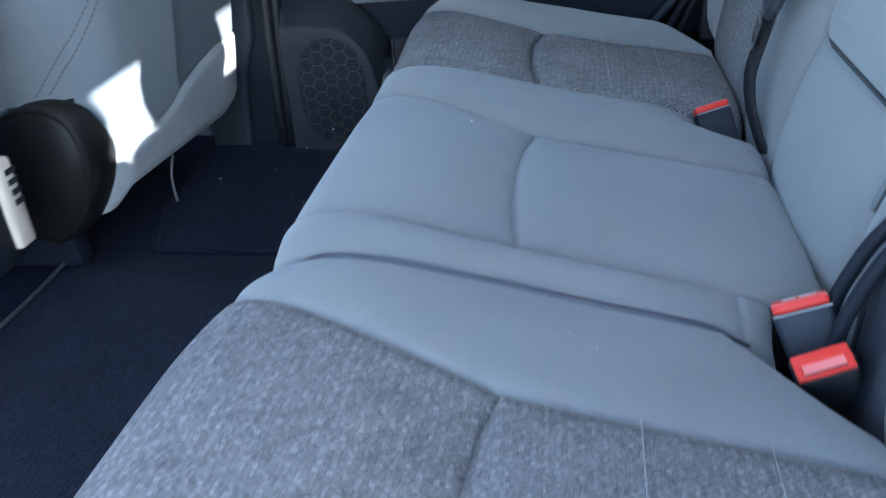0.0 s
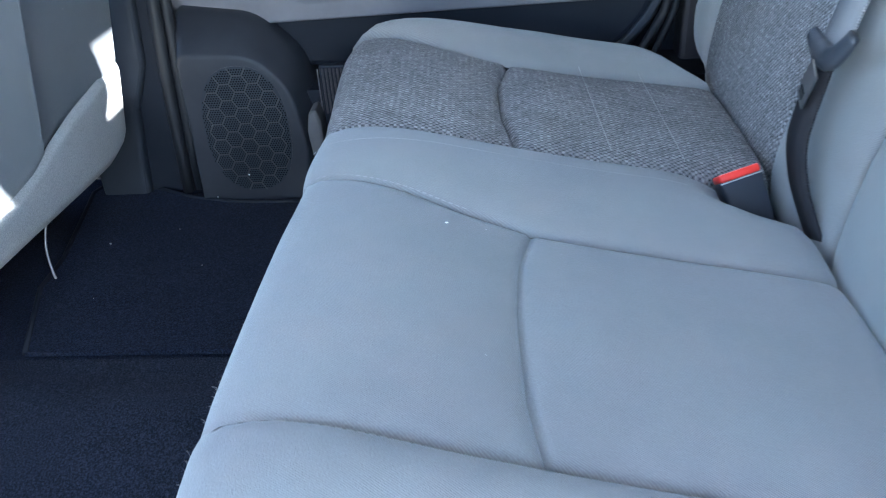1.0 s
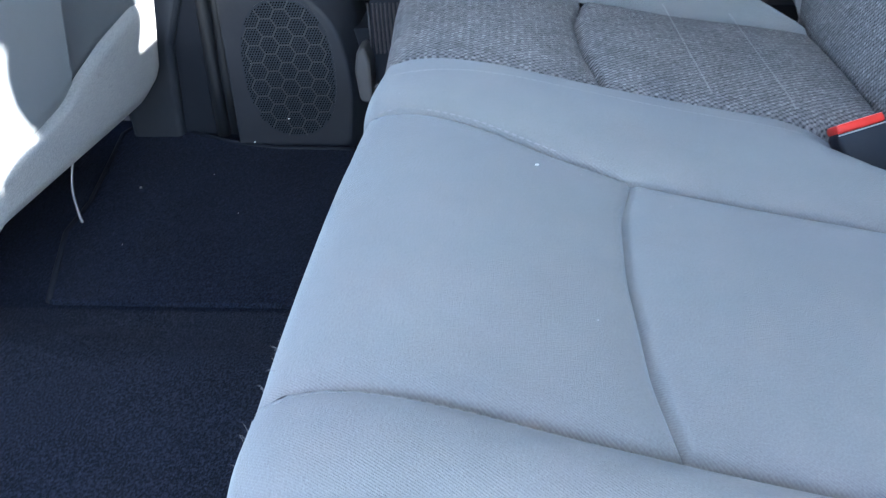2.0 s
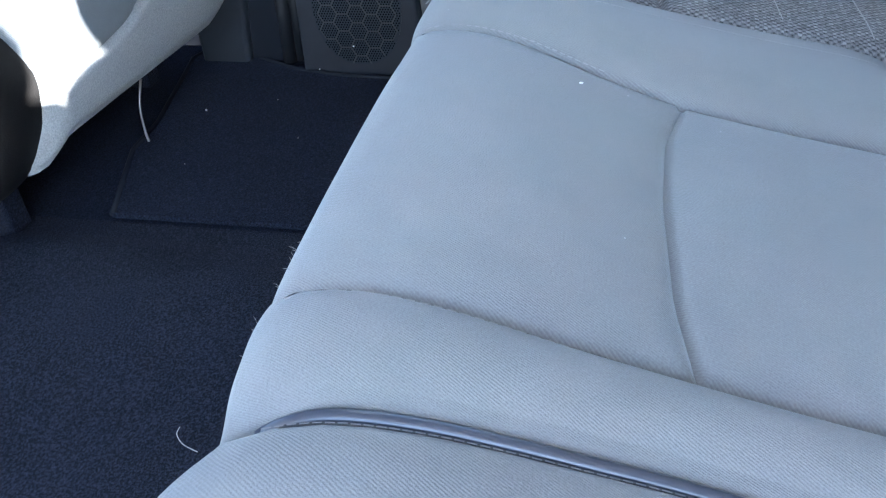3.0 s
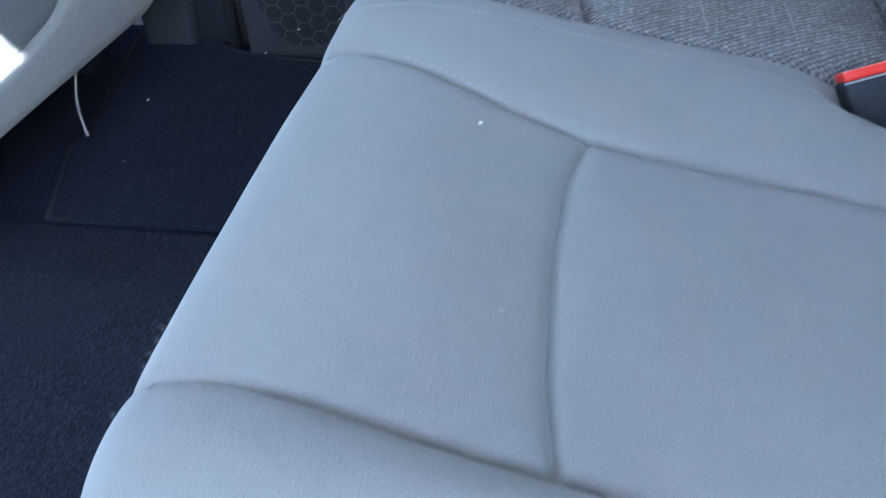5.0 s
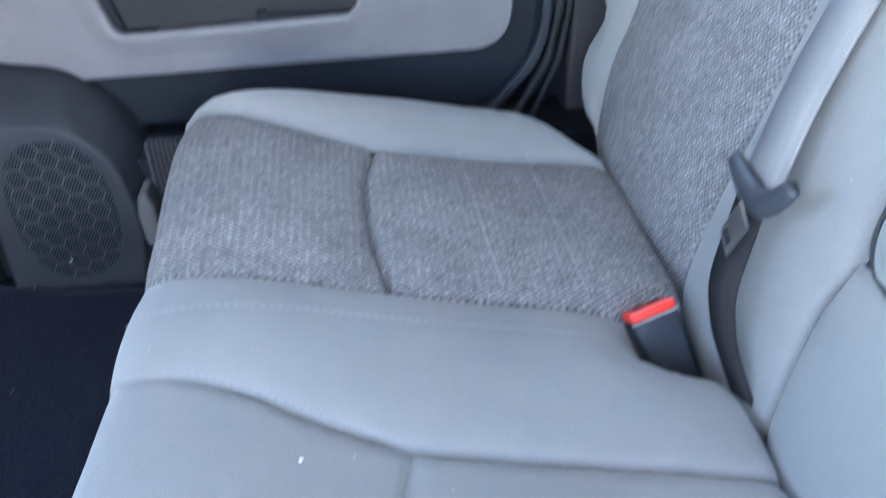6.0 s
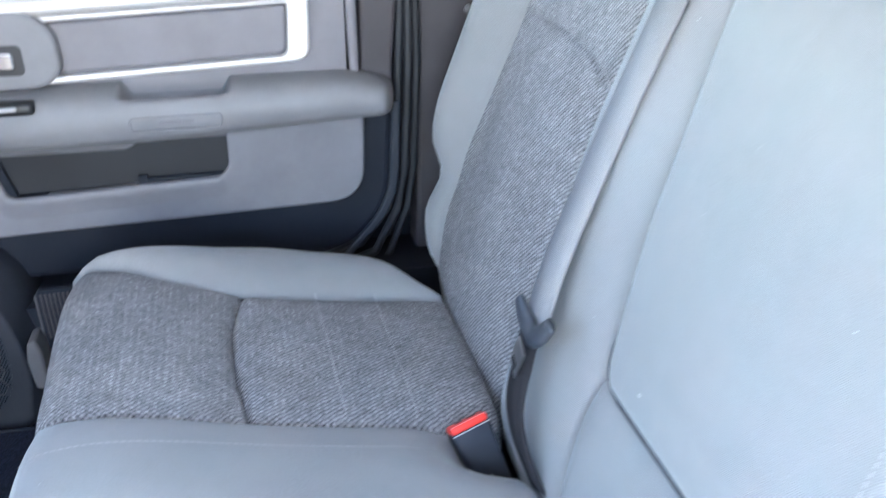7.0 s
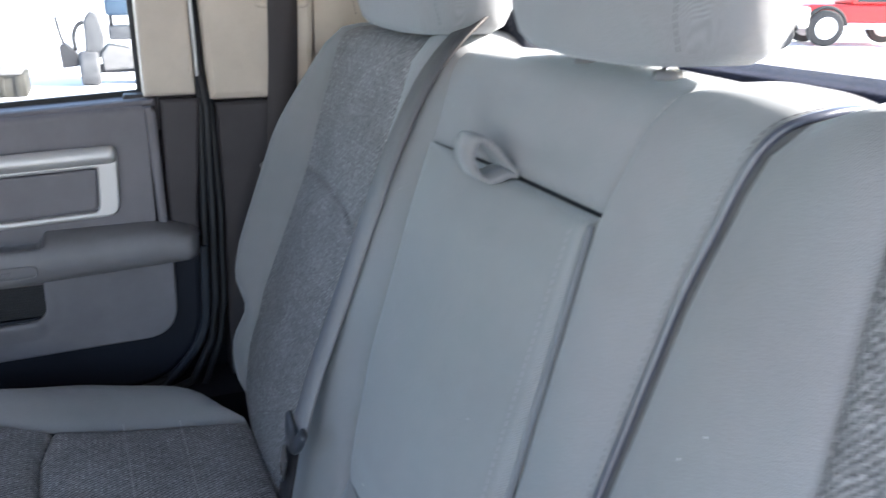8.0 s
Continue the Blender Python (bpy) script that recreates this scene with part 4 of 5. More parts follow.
flat("rear_post_far", (0.61, 0.545, 0.908), (0.67, 0.94, 1.24), TAN, "tan rear corner trim", "pillar trim", 0.01)
flat("rear_post_near", (0.61, -0.98, 0.908), (0.67, -0.62, 1.24), TAN, "tan rear corner trim", "pillar trim", 0.01)
flat("rear_header", (0.60, -0.86, 1.112), (0.67, 0.94, 1.24), TAN, "tan header over the rear window", "header", 0.01)
flat("wall_front", (-1.95, -0.98, FLOOR - 0.04), (-1.85, 0.98, 0.78), CHARCOAL, "dark dashboard wall closing the front", "dashboard")
flat("ceiling", (-1.35, -0.98, 1.24), (0.67, 0.98, 1.30), HEADLINER, "pale cloth headliner", "ceiling")
flat("wall_near_front", (-1.95, -0.98, FLOOR - 0.04), (-0.66, -0.90, 0.78), CHARCOAL, "dark front door trim, near side", "wall")
flat("wall_near_rear", (0.42, -0.98, FLOOR - 0.04), (0.67, -0.86, 1.24), CHARCOAL, "dark rear corner wall, near side", "wall")
flat("post_near", (-0.72, -0.98, FLOOR), (-0.64, -0.88, 1.24), TAN, "tan door post, near side", "pillar")
flat("wall_far_front", (-1.95, 0.88, FLOOR - 0.04), (-0.78, 0.98, 0.78), CHARCOAL, "dark front door trim, far side", "wall")
flat("wall_far_rear", (0.47, 0.885, FLOOR - 0.04), (0.605, 0.94, 1.24), TAN, "tan corner trim behind the far seat", "wall")

# door post between the far doors
bpost = thing("door_post", "dark lower and tan upper trim of the far door post", "pillar", "", "structure")
prism("lower_trim", [(-0.70, FLOOR), (-0.552, FLOOR), (-0.546, 0.25), (-0.536, 0.40), (-0.530, 0.80), (-0.70, 0.80)], 0.806, 0.90, CHARCOAL, bpost, 0.006)
prism("kick_trim", [(-0.70, FLOOR), (-0.617, FLOOR), (-0.600, 0.26), (-0.572, 0.33), (-0.562, 0.45), (-0.555, 0.80), (-0.70, 0.80)], 0.790, 0.81, DARK, bpost, 0.010, "moulded kick trim with a crease", seg=4)
box("upper_trim", (-0.70, 0.86, 0.80), (-0.56, 0.96, 1.24), TAN, bpost, 0.01)
for x, y, r in ((-0.535, 0.795, 0.011), (-0.518, 0.802, 0.009)):
    tube("weatherstrip", [(x - 0.012, y, FLOOR + 0.01), (x - 0.010, y, 0.2), (x - 0.004, y, 0.32), (x + 0.004, y, 0.45), (x + 0.006, y + 0.01, 0.80)], r, RUBBER, bpost, "black rubber door seal", 10)

# ---- far rear door ----
door = thing("door_1", "closed rear door, grey trim with silver bezel, armrest and speaker", "car door", "", "structure")
prism("upper_panel", rounded([(-0.505, 0.50), (0.190, 0.50), (0.192, 0.790), (-0.50, 0.752)], [0.002, 0.002, 0.024, 0.002]), 0.858, 0.93, SLATE, door, 0.012, "slate upper trim", seg=4)
prism("panel_ridge", [(0.184, 0.55), (0.198, 0.55), (0.196, 0.776), (0.189, 0.786), (0.178, 0.785)], 0.852, 0.93, SLATE, door, 0.006, "raised edge of the upper trim", seg=3)
prism("end_panel", [(0.200, 0.52), (0.2465, 0.52), (0.249, 0.60), (0.268, 0.795), (0.2035, 0.795)], 0.864, 0.93, UMBER, door, 0.006)
# Added block behind the trim: keeps sky from showing through below the window corner.
box("backing_block", (0.15, 0.890, 0.74), (0.262, 0.936, 0.801), UMBER, door, 0.003)
prism("window_ledge", [(-0.50, 0.742), (0.197, 0.782), (0.197, 0.797), (-0.50, 0.759)], 0.866, 0.925, SLATE, door, 0.008, "slate ledge under the glass")
prism("lower_panel", rounded([(-0.62, 0.30), (0.165, 0.290), (0.238, 0.37), (0.247, 0.53), (-0.62, 0.53)], [0.01, 0.05, 0.06, 0.01, 0.01]), 0.866, 0.93, CHARCOAL, door, 0.01, "charcoal lower trim")
prism("lower_trim_edge", rounded([(0.150, 0.270), (0.172, 0.283), (0.252, 0.37), (0.259, 0.54), (0.246, 0.54), (0.237, 0.375), (0.163, 0.292)], [0.004, 0.03, 0.06, 0.002, 0.002, 0.06, 0.01]), 0.860, 0.93, DARK, door, 0.004, "slate edge of the lower trim")
# light inset with its map pocket
pocket = rounded([(-0.345, 0.528), (-0.316, 0.435), (-0.006, 0.447), (-0.004, 0.528)], [0.002, 0.014, 0.022, 0.002], 8)
prism("inset_panel", rounded([(-0.62, 0.370), (-0.372, 0.375), (0.196, 0.388), (0.202, 0.535), (-0.62, 0.535)], [0.002, 0.2, 0.055, 0.002, 0.002], 8), 0.848, 0.872, PALE, door, 0.004, "light grey trim panel", holes=[pocket], seg=3)
rim_line = [Vector((-0.343, 0, 0.528))] + [Vector((x, 0, z)) for x, z in pocket if z < 0.52] + [Vector((-0.004, 0, 0.528))]
rows = []
for i, p in enumerate(rim_line):
    w = (rim_line[min(i + 1, len(rim_line) - 1)] - rim_line[max(i - 1, 0)]).normalized()
    out = Vector((w.z, 0, -w.x))
    soft = 0.25 if p.x > -0.02 else 1.0
    rows.append([p + out * d + Vector((0, y if y > 0.85 else 0.8484 + (y - 0.8484) * soft, 0)) for d, y in ((0.0, 0.872), (0.0, 0.8475), (0.001, 0.8450), (0.003, 0.8434), (0.008, 0.8428), (0.014, 0.8437), (0.020, 0.8455), (0.028, 0.8473), (0.036, 0.8484))])
sheet("pocket_rim", rows, PALE, door, "softly raised pocket rim")
back = box("pocket_back", (-0.35, 0.862, 0.43), (0.0, 0.8658, 0.53), POCKET, door, 0.0, "ribbed pocket lining")
ribs = bmesh.new()
for k in range(20):
    z = 0.4385 + k * 0.0042
    add_box(ribs, (-0.345, 0.8606, z), (-0.004, 0.8625, z + 0.0021))
part("ribs", ribs, POCKET, back, "", False)
prism("pocket_side", [(-0.352, 0.430), (-0.303, 0.430), (-0.330, 0.528), (-0.352, 0.528)], 0.8515, 0.8625, CHARCOAL, door, 0.001, "dark pocket end wall")
box("pocket_floor", (-0.345, 0.85, 0.428), (-0.002, 0.892, 0.437), CHARCOAL, door)
box("pocket_ledge", (-0.128, 0.8515, 0.437), (-0.008, 0.8610, 0.4500), CHARCOAL, door, 0.003)
box("pocket_tab", (-0.138, 0.8512, 0.437), (-0.124, 0.8608, 0.4545), CHARCOAL, door, 0.002)
prism("pocket_flap", rounded([(-0.40, 0.501), (-0.145, 0.497), (-0.131, 0.504), (-0.128, 0.535), (-0.40, 0.535)], [0.002, 0.006, 0.008, 0.002, 0.002]), 0.843, 0.866, FLAP, door, 0.004, "grey flap under the armrest", seg=3)

# armrest, swept along x with a rounded rear end and a pull cup sunk into its top
arm_rows = []
for i in range(174):
    f = i / 173
    x = -0.62 + 0.865 * f
    endk = 1 - max(0, (x - 0.219) / 0.028) ** 2 if x > 0.219 else 1.0
    endk = max(endk, 0.02) ** 0.5
    zl, zt, yf = 0.512 + 0.016 * max(0, (x + 0.1) / 0.3), 0.593 - 0.016 * max(0.0, (x - 0.165) / 0.08) ** 1.6, 0.795
    zm, hz = (zl + zt) / 2, (zt - zl) / 2 * (0.55 + 0.45 * endk)
    yf = 0.868 - (0.868 - yf) * endk
    sunk = min(1.0, max(0.0, (x + 0.138) / 0.010), max(0.0, (0.008 - x) / 0.012)) if -0.138 < x < 0.008 else 0.0
    row = []
    for dy, dz, k in ((0.0, -1.0, 0), (-0.55, -0.97, 0), (-0.82, -0.80, 0), (-0.95, -0.5, 0), (-1.0, -0.1, 0), (-0.98, 0.30, 0), (-0.93, 0.55, 0), (-0.88, 0.72, 0.0), (-0.84, 0.78, 0.25), (-0.80, 0.84, 1.0),
                      (-0.60, 0.95, 1.0), (-0.35, 1.02, 1.0), (-0.16, 1.05, 1.0), (-0.12, 1.05, 0.2), (0.0, 1.06, 0)):
        row.append((x, 0.868 + dy * (0.868 - yf), zm + dz * hz - 0.034 * k * sunk))
    arm_rows.append(row)
ar = sheet("armrest", arm_rows, MID, door, "grey moulded armrest with a pull cup")
# Darker grey than the armrest: the deep cup's shade is painted in.
box("pull_cup_floor", (-0.124, 0.812, 0.552), (-0.006, 0.858, 0.5605), FLAP, ar, 0.003, "pull cup floor, painted darker as shade")
ring_pts = round_rect(-0.127, 0.5395, -0.006, 0.5575, 0.006)
tube("nameplate_rim", [(x, 0.7940, z) for x, z in ring_pts + ring_pts[:1]], 0.0016, MID, ar, "embossed rounded outline", 6)
for k in range(10):
    x = -0.088 + k * 0.0046
    box("embossed_bar", (x, 0.7925, 0.5462), (x + 0.0034, 0.7952, 0.5512), PALE, ar)
switch = box("window_switch", (-0.312, 0.789, 0.571), (-0.243, 0.815, 0.589), BLACK, door, 0.006, "black window switch plate")
box("switch_key", (-0.287, 0.7865, 0.577), (-0.262, 0.795, 0.5855), STEEL, switch, 0.003, "chrome-edged switch key")

# silver bezel round a slate panel: thick half-round bar above, thin bar below
prism("bezel", rounded([(-0.50, 0.586), (0.126, 0.612), (0.131, 0.722), (-0.50, 0.700)], [0.002, 0.022, 0.010, 0.002]), 0.846, 0.866, SILVER, door, 0.0045,
      "satin silver bezel", holes=[rounded([(-0.49, 0.598), (0.094, 0.621), (0.098, 0.693), (-0.49, 0.670)], [0.002, 0.012, 0.004, 0.002])], seg=3)
rows = []
for i in range(33):
    x = -0.50 + 0.6295 * (1 - (1 - i / 32) ** 1.6)
    endk = max(0.05, 1 - max(0.0, (x - 0.1215) / 0.0085) ** 2) ** 0.5
    zc = 0.6925 + (x + 0.5) * 0.0345
    rows.append([(x, 0.848 - 0.015 * endk * math.sin(math.pi * k / 10), zc - 0.0145 * endk * math.cos(math.pi * k / 10)) for k in range(11)])
sheet("bezel_bar", rows, SILVER, door, "half-round silver bar")
prism("bezel_field", rounded([(-0.488, 0.6005), (0.0925, 0.6235), (0.0965, 0.691), (-0.488, 0.668)], [0.002, 0.012, 0.005, 0.002]), 0.8515, 0.866, SLATE, door, 0.004, "slate panel within the bezel", seg=3)
handle = prism("handle_surround", rounded([(-0.46, 0.588), (-0.232, 0.597), (-0.206, 0.618), (-0.208, 0.668), (-0.238, 0.700), (-0.46, 0.694)], [0.002, 0.012, 0.014, 0.016, 0.02, 0.002]), 0.832, 0.868, MID, door, 0.006, "grey handle surround", seg=3)
prism("handle_cup", round_rect(-0.36, 0.616, -0.252, 0.656, 0.008), 0.8305, 0.836, BLACK, handle)
prism("handle_lever", round_rect(-0.36, 0.624, -0.262, 0.648, 0.006), 0.822, 0.831, CHROME, handle, 0.003, "chrome door lever")

# window: tan door frame and clear glass
prism("window_surround", [(-0.56, 0.757), (-0.47, 0.757), (-0.45, 1.17), (0.181, 1.17), (0.181, 0.80), (0.262, 0.80), (0.260, 1.24), (-0.56, 1.24)], 0.862, 0.935, TAN, door, 0.006, "tan window surround")
prism("glass_seal", [(-0.475, 0.756), (0.187, 0.795), (0.187, 1.18), (-0.455, 1.18)], 0.925, 0.938, RUBBER, door, 0.0, "black rubber glass seal", holes=[[(-0.465, 0.767), (0.173, 0.804), (0.171, 1.168), (-0.447, 1.168)]])

WEB = plastic("grille_web_plastic", (0.040, 0.042, 0.050), 0.5)
pane = prism("window_pane", [(-0.47, 0.760), (0.178, 0.798), (0.178, 1.175), (-0.452, 1.175)], 0.930, 0.934, PANE, door, 0.0, "clear side glass")
pane.visible_shadow = False
HOLE = material("open_hole_black", (0.002, 0.002, 0.003), 0.9, 0, 0.0)
# speaker pod: sloped shoulders, hexagon grille
face = rounded([(-0.512, 0.094), (-0.338, 0.090), (-0.318, 0.200), (-0.336, 0.298), (-0.386, 0.350), (-0.505, 0.356)], [0.02, 0.03, 0.05, 0.03, 0.03, 0.02], 9)
base = rounded([(-0.520, 0.084), (-0.292, 0.084), (-0.300, 0.200), (-0.326, 0.328), (-0.392, 0.396), (-0.516, 0.412)], [0.01, 0.02, 0.05, 0.03, 0.03, 0.01], 9)
rows = []
for y, k, m in ((0.762, 0.0, 0.0), (0.762, 0.0, 0.95), (0.7625, 0.01, 0.992), (0.765, 0.05, 1.0), (0.775, 0.22, 1.0), (0.800, 0.58, 1.0), (0.822, 0.88, 1.0), (0.832, 0.98, 1.0), (0.845, 1.0, 1.0), (0.90, 1.02, 1.0)):
    ring = [Vector((a[0] + (b[0] - a[0]) * k, y, a[1] + (b[1] - a[1]) * k)) for a, b in zip(face, base)]
    c = Vector((-0.42, y, 0.22))
    rows.append([c + (p - c) * max(m, 0.001) for p in ring])
pod_ob = sheet("speaker_pod", rows, POD_GREY, door, "dark slate speaker housing", None, close=True)
GC, GW, GH = (-0.4145, 0.229), 0.070, 0.107


def in_grille(x, z, k=1.0):
    dx, dz = (x - GC[0]) / (GW * k), (z - GC[1]) / (GH * k)
    return abs(dx) ** 2.4 + abs(dz) ** 2.4 < 1.0


bm = bmesh.new()
disc = [bm.verts.new((GC[0] + GW * math.copysign(abs(math.cos(t)) ** 0.83, math.cos(t)), 0.7612, GC[1] + GH * math.copysign(abs(math.sin(t)) ** 0.83, math.sin(t)))) for t in np.linspace(0, 2 * math.pi, 49)[:-1]]
bm.faces.new(disc)
ext = bmesh.ops.extrude_face_region(bm, geom=list(bm.faces))
for v in ext["geom"]:
    if isinstance(v, bmesh.types.BMVert):
        v.co.y = 0.764
bmesh.ops.recalc_face_normals(bm, faces=bm.faces)
grille = part("speaker_grille", bm, DARK, pod_ob, "oval grille of hexagons", False)
HEX = 0.0152
holes_bm, web_bm = bmesh.new(), bmesh.new()
for q in range(-8, 9):
    for r in range(-9, 10):
        hx, hz = GC[0] + HEX * 1.5 * q, GC[1] + HEX * math.sqrt(3) * (r + 0.5 * (q % 2))
        if not in_grille(hx, hz, 1.08):
            continue
        # perforations inside each cell
        for i in range(-3, 4):
            for j in range(-3, 4):
                px, pz = 0.0042 * (i + 0.5 * (j % 2)), 0.0037 * j
                if max(abs(pz), abs(px) * 0.866 + abs(pz) * 0.5) < HEX * 0.76 and in_grille(hx + px, hz + pz, 0.97):
                    vs = [holes_bm.verts.new((hx + px + 0.00135 * math.cos(t), 0.7606, hz + pz + 0.00135 * math.sin(t))) for t in np.linspace(0, 2 * math.pi, 7)[:-1]]
                    holes_bm.faces.new(vs)
        # raised cell rims
        for k in range(6):
            t0, t1 = radians(60 * k), radians(60 * k + 60)
            if not (in_grille(hx + HEX * math.cos(t0), hz + HEX * math.sin(t0)) and in_grille(hx + HEX * math.cos(t1), hz + HEX * math.sin(t1))):
                continue
            o = [web_bm.verts.new((hx + HEX * s * math.cos(t), y, hz + HEX * s * math.sin(t))) for y in (0.7602,) for s, t in ((0.90, t0), (1.0, t0), (1.0, t1), (0.90, t1))]
            web_bm.faces.new(o)
part("perforations", holes_bm, HOLE, grille, "", False)
part("hexagon_web", web_bm, WEB, grille, "", False)
door_bits = bmesh.new()
for x, z, r in ((-0.426, 0.152, 0.0018), (-0.487, 0.112, 0.0014), (-0.470, 0.24, 0.001)):
    bmesh.ops.create_icosphere(door_bits, subdivisions=1, radius=r, matrix=Matrix.Translation((x, 0.7615, z)))
part("dirt_speck", door_bits, WHITE, pod_ob)

# rear door shut: seals and the dark post behind them
cpost = thing("rear_door_post", "dark lower and tan upper trim behind the far door", "pillar", "", "structure")
prism("lower_trim", [(0.285, 0.20), (0.46, 0.20), (0.46, 0.785), (0.292, 0.785)], 0.885, 0.97, UMBER, cpost, 0.008)
prism("upper_trim", [(0.283, 0.789), (0.46, 0.789), (0.48, 1.24), (0.268, 1.24)], 0.866, 0.97, TAN, cpost, 0.012, "tan upper trim")
tube("jamb_strip", [(0.2665, 0.8665, 0.83), (0.2645, 0.8665, 1.0), (0.2615, 0.8665, 1.235)], 0.003, WHITE, cpost, "thin white strip along the jamb", 8)
box("upper_trim_ridge", (0.345, 0.868, 0.79), (0.375, 0.885, 1.24), TAN, cpost, 0.008)
for dx, y, r in ((0.0, 0.872, 0.007), (0.014, 0.866, 0.0075), (0.028, 0.872, 0.0065)):
    tube("weatherstrip", [(0.10 + dx * 2.4, y, 0.275 - dx * 1.2), (0.19 + dx * 1.6, y, 0.30 - dx), (0.235 + dx * 1.2, y, 0.36), (0.252 + dx, y, 0.43), (0.259 + dx, y, 0.60), (0.269 + dx * 0.6, y + 0.006, 0.78), (0.266 + dx * 0.3, y + 0.012, 0.84), (0.258 + dx * 0.3, y + 0.012, 1.23)], r, RUBBER, cpost, "black rubber door seal", 10)

# storage bin under the far seat
bin_ob = thing("under_seat_bin", "dark plastic storage bin with a ribbed side under the rear seat", "storage bin")
bin_body = box("body", (-0.280, 0.739, FLOOR + 0.002), (-0.10, 0.753, 0.338), CHARCOAL, bin_ob, 0.003, "upright dark side wall")
for k in range(24):
    box("rib", (-0.276 + k * 0.0058, 0.7365, 0.262), (-0.2732 + k * 0.0058, 0.7392, 0.334), UMBER, bin_body, 0.0008)
tube("corner_edge", [(-0.2815, 0.7365, 0.12), (-0.2815, 0.7365, 0.24), (-0.2815, 0.7365, 0.334)], 0.0012, FLAP, bin_ob, "pale corner edge", 6)
prism("latch", rounded([(-0.298, 0.205), (-0.280, 0.20), (-0.279, 0.262), (-0.285, 0.284), (-0.296, 0.280), (-0.302, 0.25)], [0.006] * 6), 0.700, 0.737, FLAP, bin_ob, 0.004, "grey side latch")
tagged(box("seat_riser", (-0.15, -0.74, FLOOR), (0.30, 0.48, 0.25), CHARCOAL), "dark riser carrying the rear bench", "seat base", "", "structure")

# ---- front passenger seat, seen from behind ----
fs = thing("front_seat", "grey cloth front seat back with pale carpeted skirt and map pocket", "car seat")
LEAN_BACK = 0.16


def fseat(y, z, h=0.0):
    """Rear face of the front seat back: leans rearward with height, rounded at both sides."""
    m = 0.505
    e = max(0.0, abs(y - m) - 0.20) / 0.06
    return Vector((-0.603 + LEAN_BACK * (z - 0.225) - 0.045 * e * e + 0.010 * math.cos((y - m) * 5) + h, y, z))


def face_sheet(name, y0, y1, z0, z1, mat, parent, h=0.0, label="", n=26):
    rows, uvs = [], []
    for i in range(n + 1):
        row, uvr = [], []
        for j in range(n + 1):
            v = 0.5 - 0.5 * math.cos(math.pi * j / n)
            ya, yb = (y0(0) if callable(y0) else y0), (y1(0) if callable(y1) else y1)
            y = ya + (yb - ya) * v
            za, zb = (z0(y) if callable(z0) else z0), (z1(y) if callable(z1) else z1)
            u = 0.5 - 0.5 * math.cos(math.pi * i / n)
            z = za + (zb - za) * u
            tuck = 0.008 * (math.exp(-((z - za) / 0.008) ** 2) + math.exp(-((zb - z) / 0.008) ** 2))
            row.append(fseat(y, z, (h(y) if callable(h) else h) - tuck))
            uvr.append((z, y))
        rows.append(row)
        uvs.append(uvr)
    return sheet(name, rows, mat, parent, label, uvs)


skirt_top = table([(0.24, 0.300), (0.34, 0.305), (0.44, 0.318), (0.47, 0.332), (0.55, 0.352), (0.64, 0.362), (0.78, 0.372)])
skirt_low = table([(0.24, 0.216), (0.272, 0.217), (0.30, 0.243), (0.415, 0.240), (0.51, 0.235), (0.66, 0.225), (0.70, 0.232), (0.78, 0.262)], 5)
face_sheet("back_skirt", 0.260, 0.765, skirt_low, skirt_top, SKIRT, fs, 0.004, "pale grey carpeted skirt")
face_sheet("back_cover", 0.44, 0.765, lambda y: skirt_top(y) - 0.02, 1.02, FRONT_BACK, fs, lambda y: -0.014 * min(1.0, max(0.0, (0.68 - y) / 0.12)), "grey cloth back cover, shade painted in")
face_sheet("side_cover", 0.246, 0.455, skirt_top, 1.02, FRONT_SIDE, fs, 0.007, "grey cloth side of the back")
# inboard side, cloth wrapping forward
rows, uvs = [], []
for i in range(21):
    z = 0.400 + 0.62 * i / 20
    row, uvr = [], []
    for j in range(17):
        f = j / 16
        p = fseat(0.246, z, 0.007)
        row.append((p.x - 0.20 * f, 0.246 - 0.030 * math.sin(math.pi * min(1, f * 1.3)) - 0.012 * f, z))
        uvr.append((z, f * 0.2))
    rows.append(row)
    uvs.append(uvr)
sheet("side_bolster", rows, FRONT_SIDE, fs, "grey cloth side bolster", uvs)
for gap in (0.0, 0.010):
    line = []
    for z in np.linspace(0.41, 1.0, 70):
        t = min(0.42 * (z - 0.448), 0.05) - gap
        if t >= 0:
            line.append((fseat(0.246 + t, z, 0.008), (1, -0.6, 0)))
        else:
            f = -t * 1.5 / 0.2
            line.append(((fseat(0.246, z, 0.007).x - 0.2 * f, 0.246 - 0.030 * math.sin(math.pi * min(1, f * 1.3)) - 0.012 * f - 0.001, z), (0.3, -1, 0)))
    stitches("side_stitching", line, THREAD_DARK, fs, 0.006, 0.0025, 0.0010)
tube("cover_seam", [fseat(0.452, z, 0.0062) for z in np.linspace(0.352, 1.0, 30)], 0.0012, FRONT_SIDE, fs, "sewn edge of the side cover", 8)
RECLINER = plastic("recliner_cover_plastic", (0.008, 0.0078, 0.0085), 0.52, 500.0, 0.35, 0.02, 0.2)
# recliner cover: a moulded cap over the hinge, wrapping onto the rear face, its face set in by a soft step
rim = [(-0.672, 0.250, 0.409), (-0.735, 0.250, 0.385), (-0.752, 0.250, 0.29), (-0.738, 0.250, 0.200), (-0.684, 0.250, 0.184), (-0.650, 0.262, 0.200), (-0.620, 0.272, 0.228), (-0.600, 0.274, 0.270), (-0.586, 0.274, 0.316), (-0.590, 0.274, 0.352), (-0.601, 0.272, 0.388), (-0.632, 0.258, 0.408)]
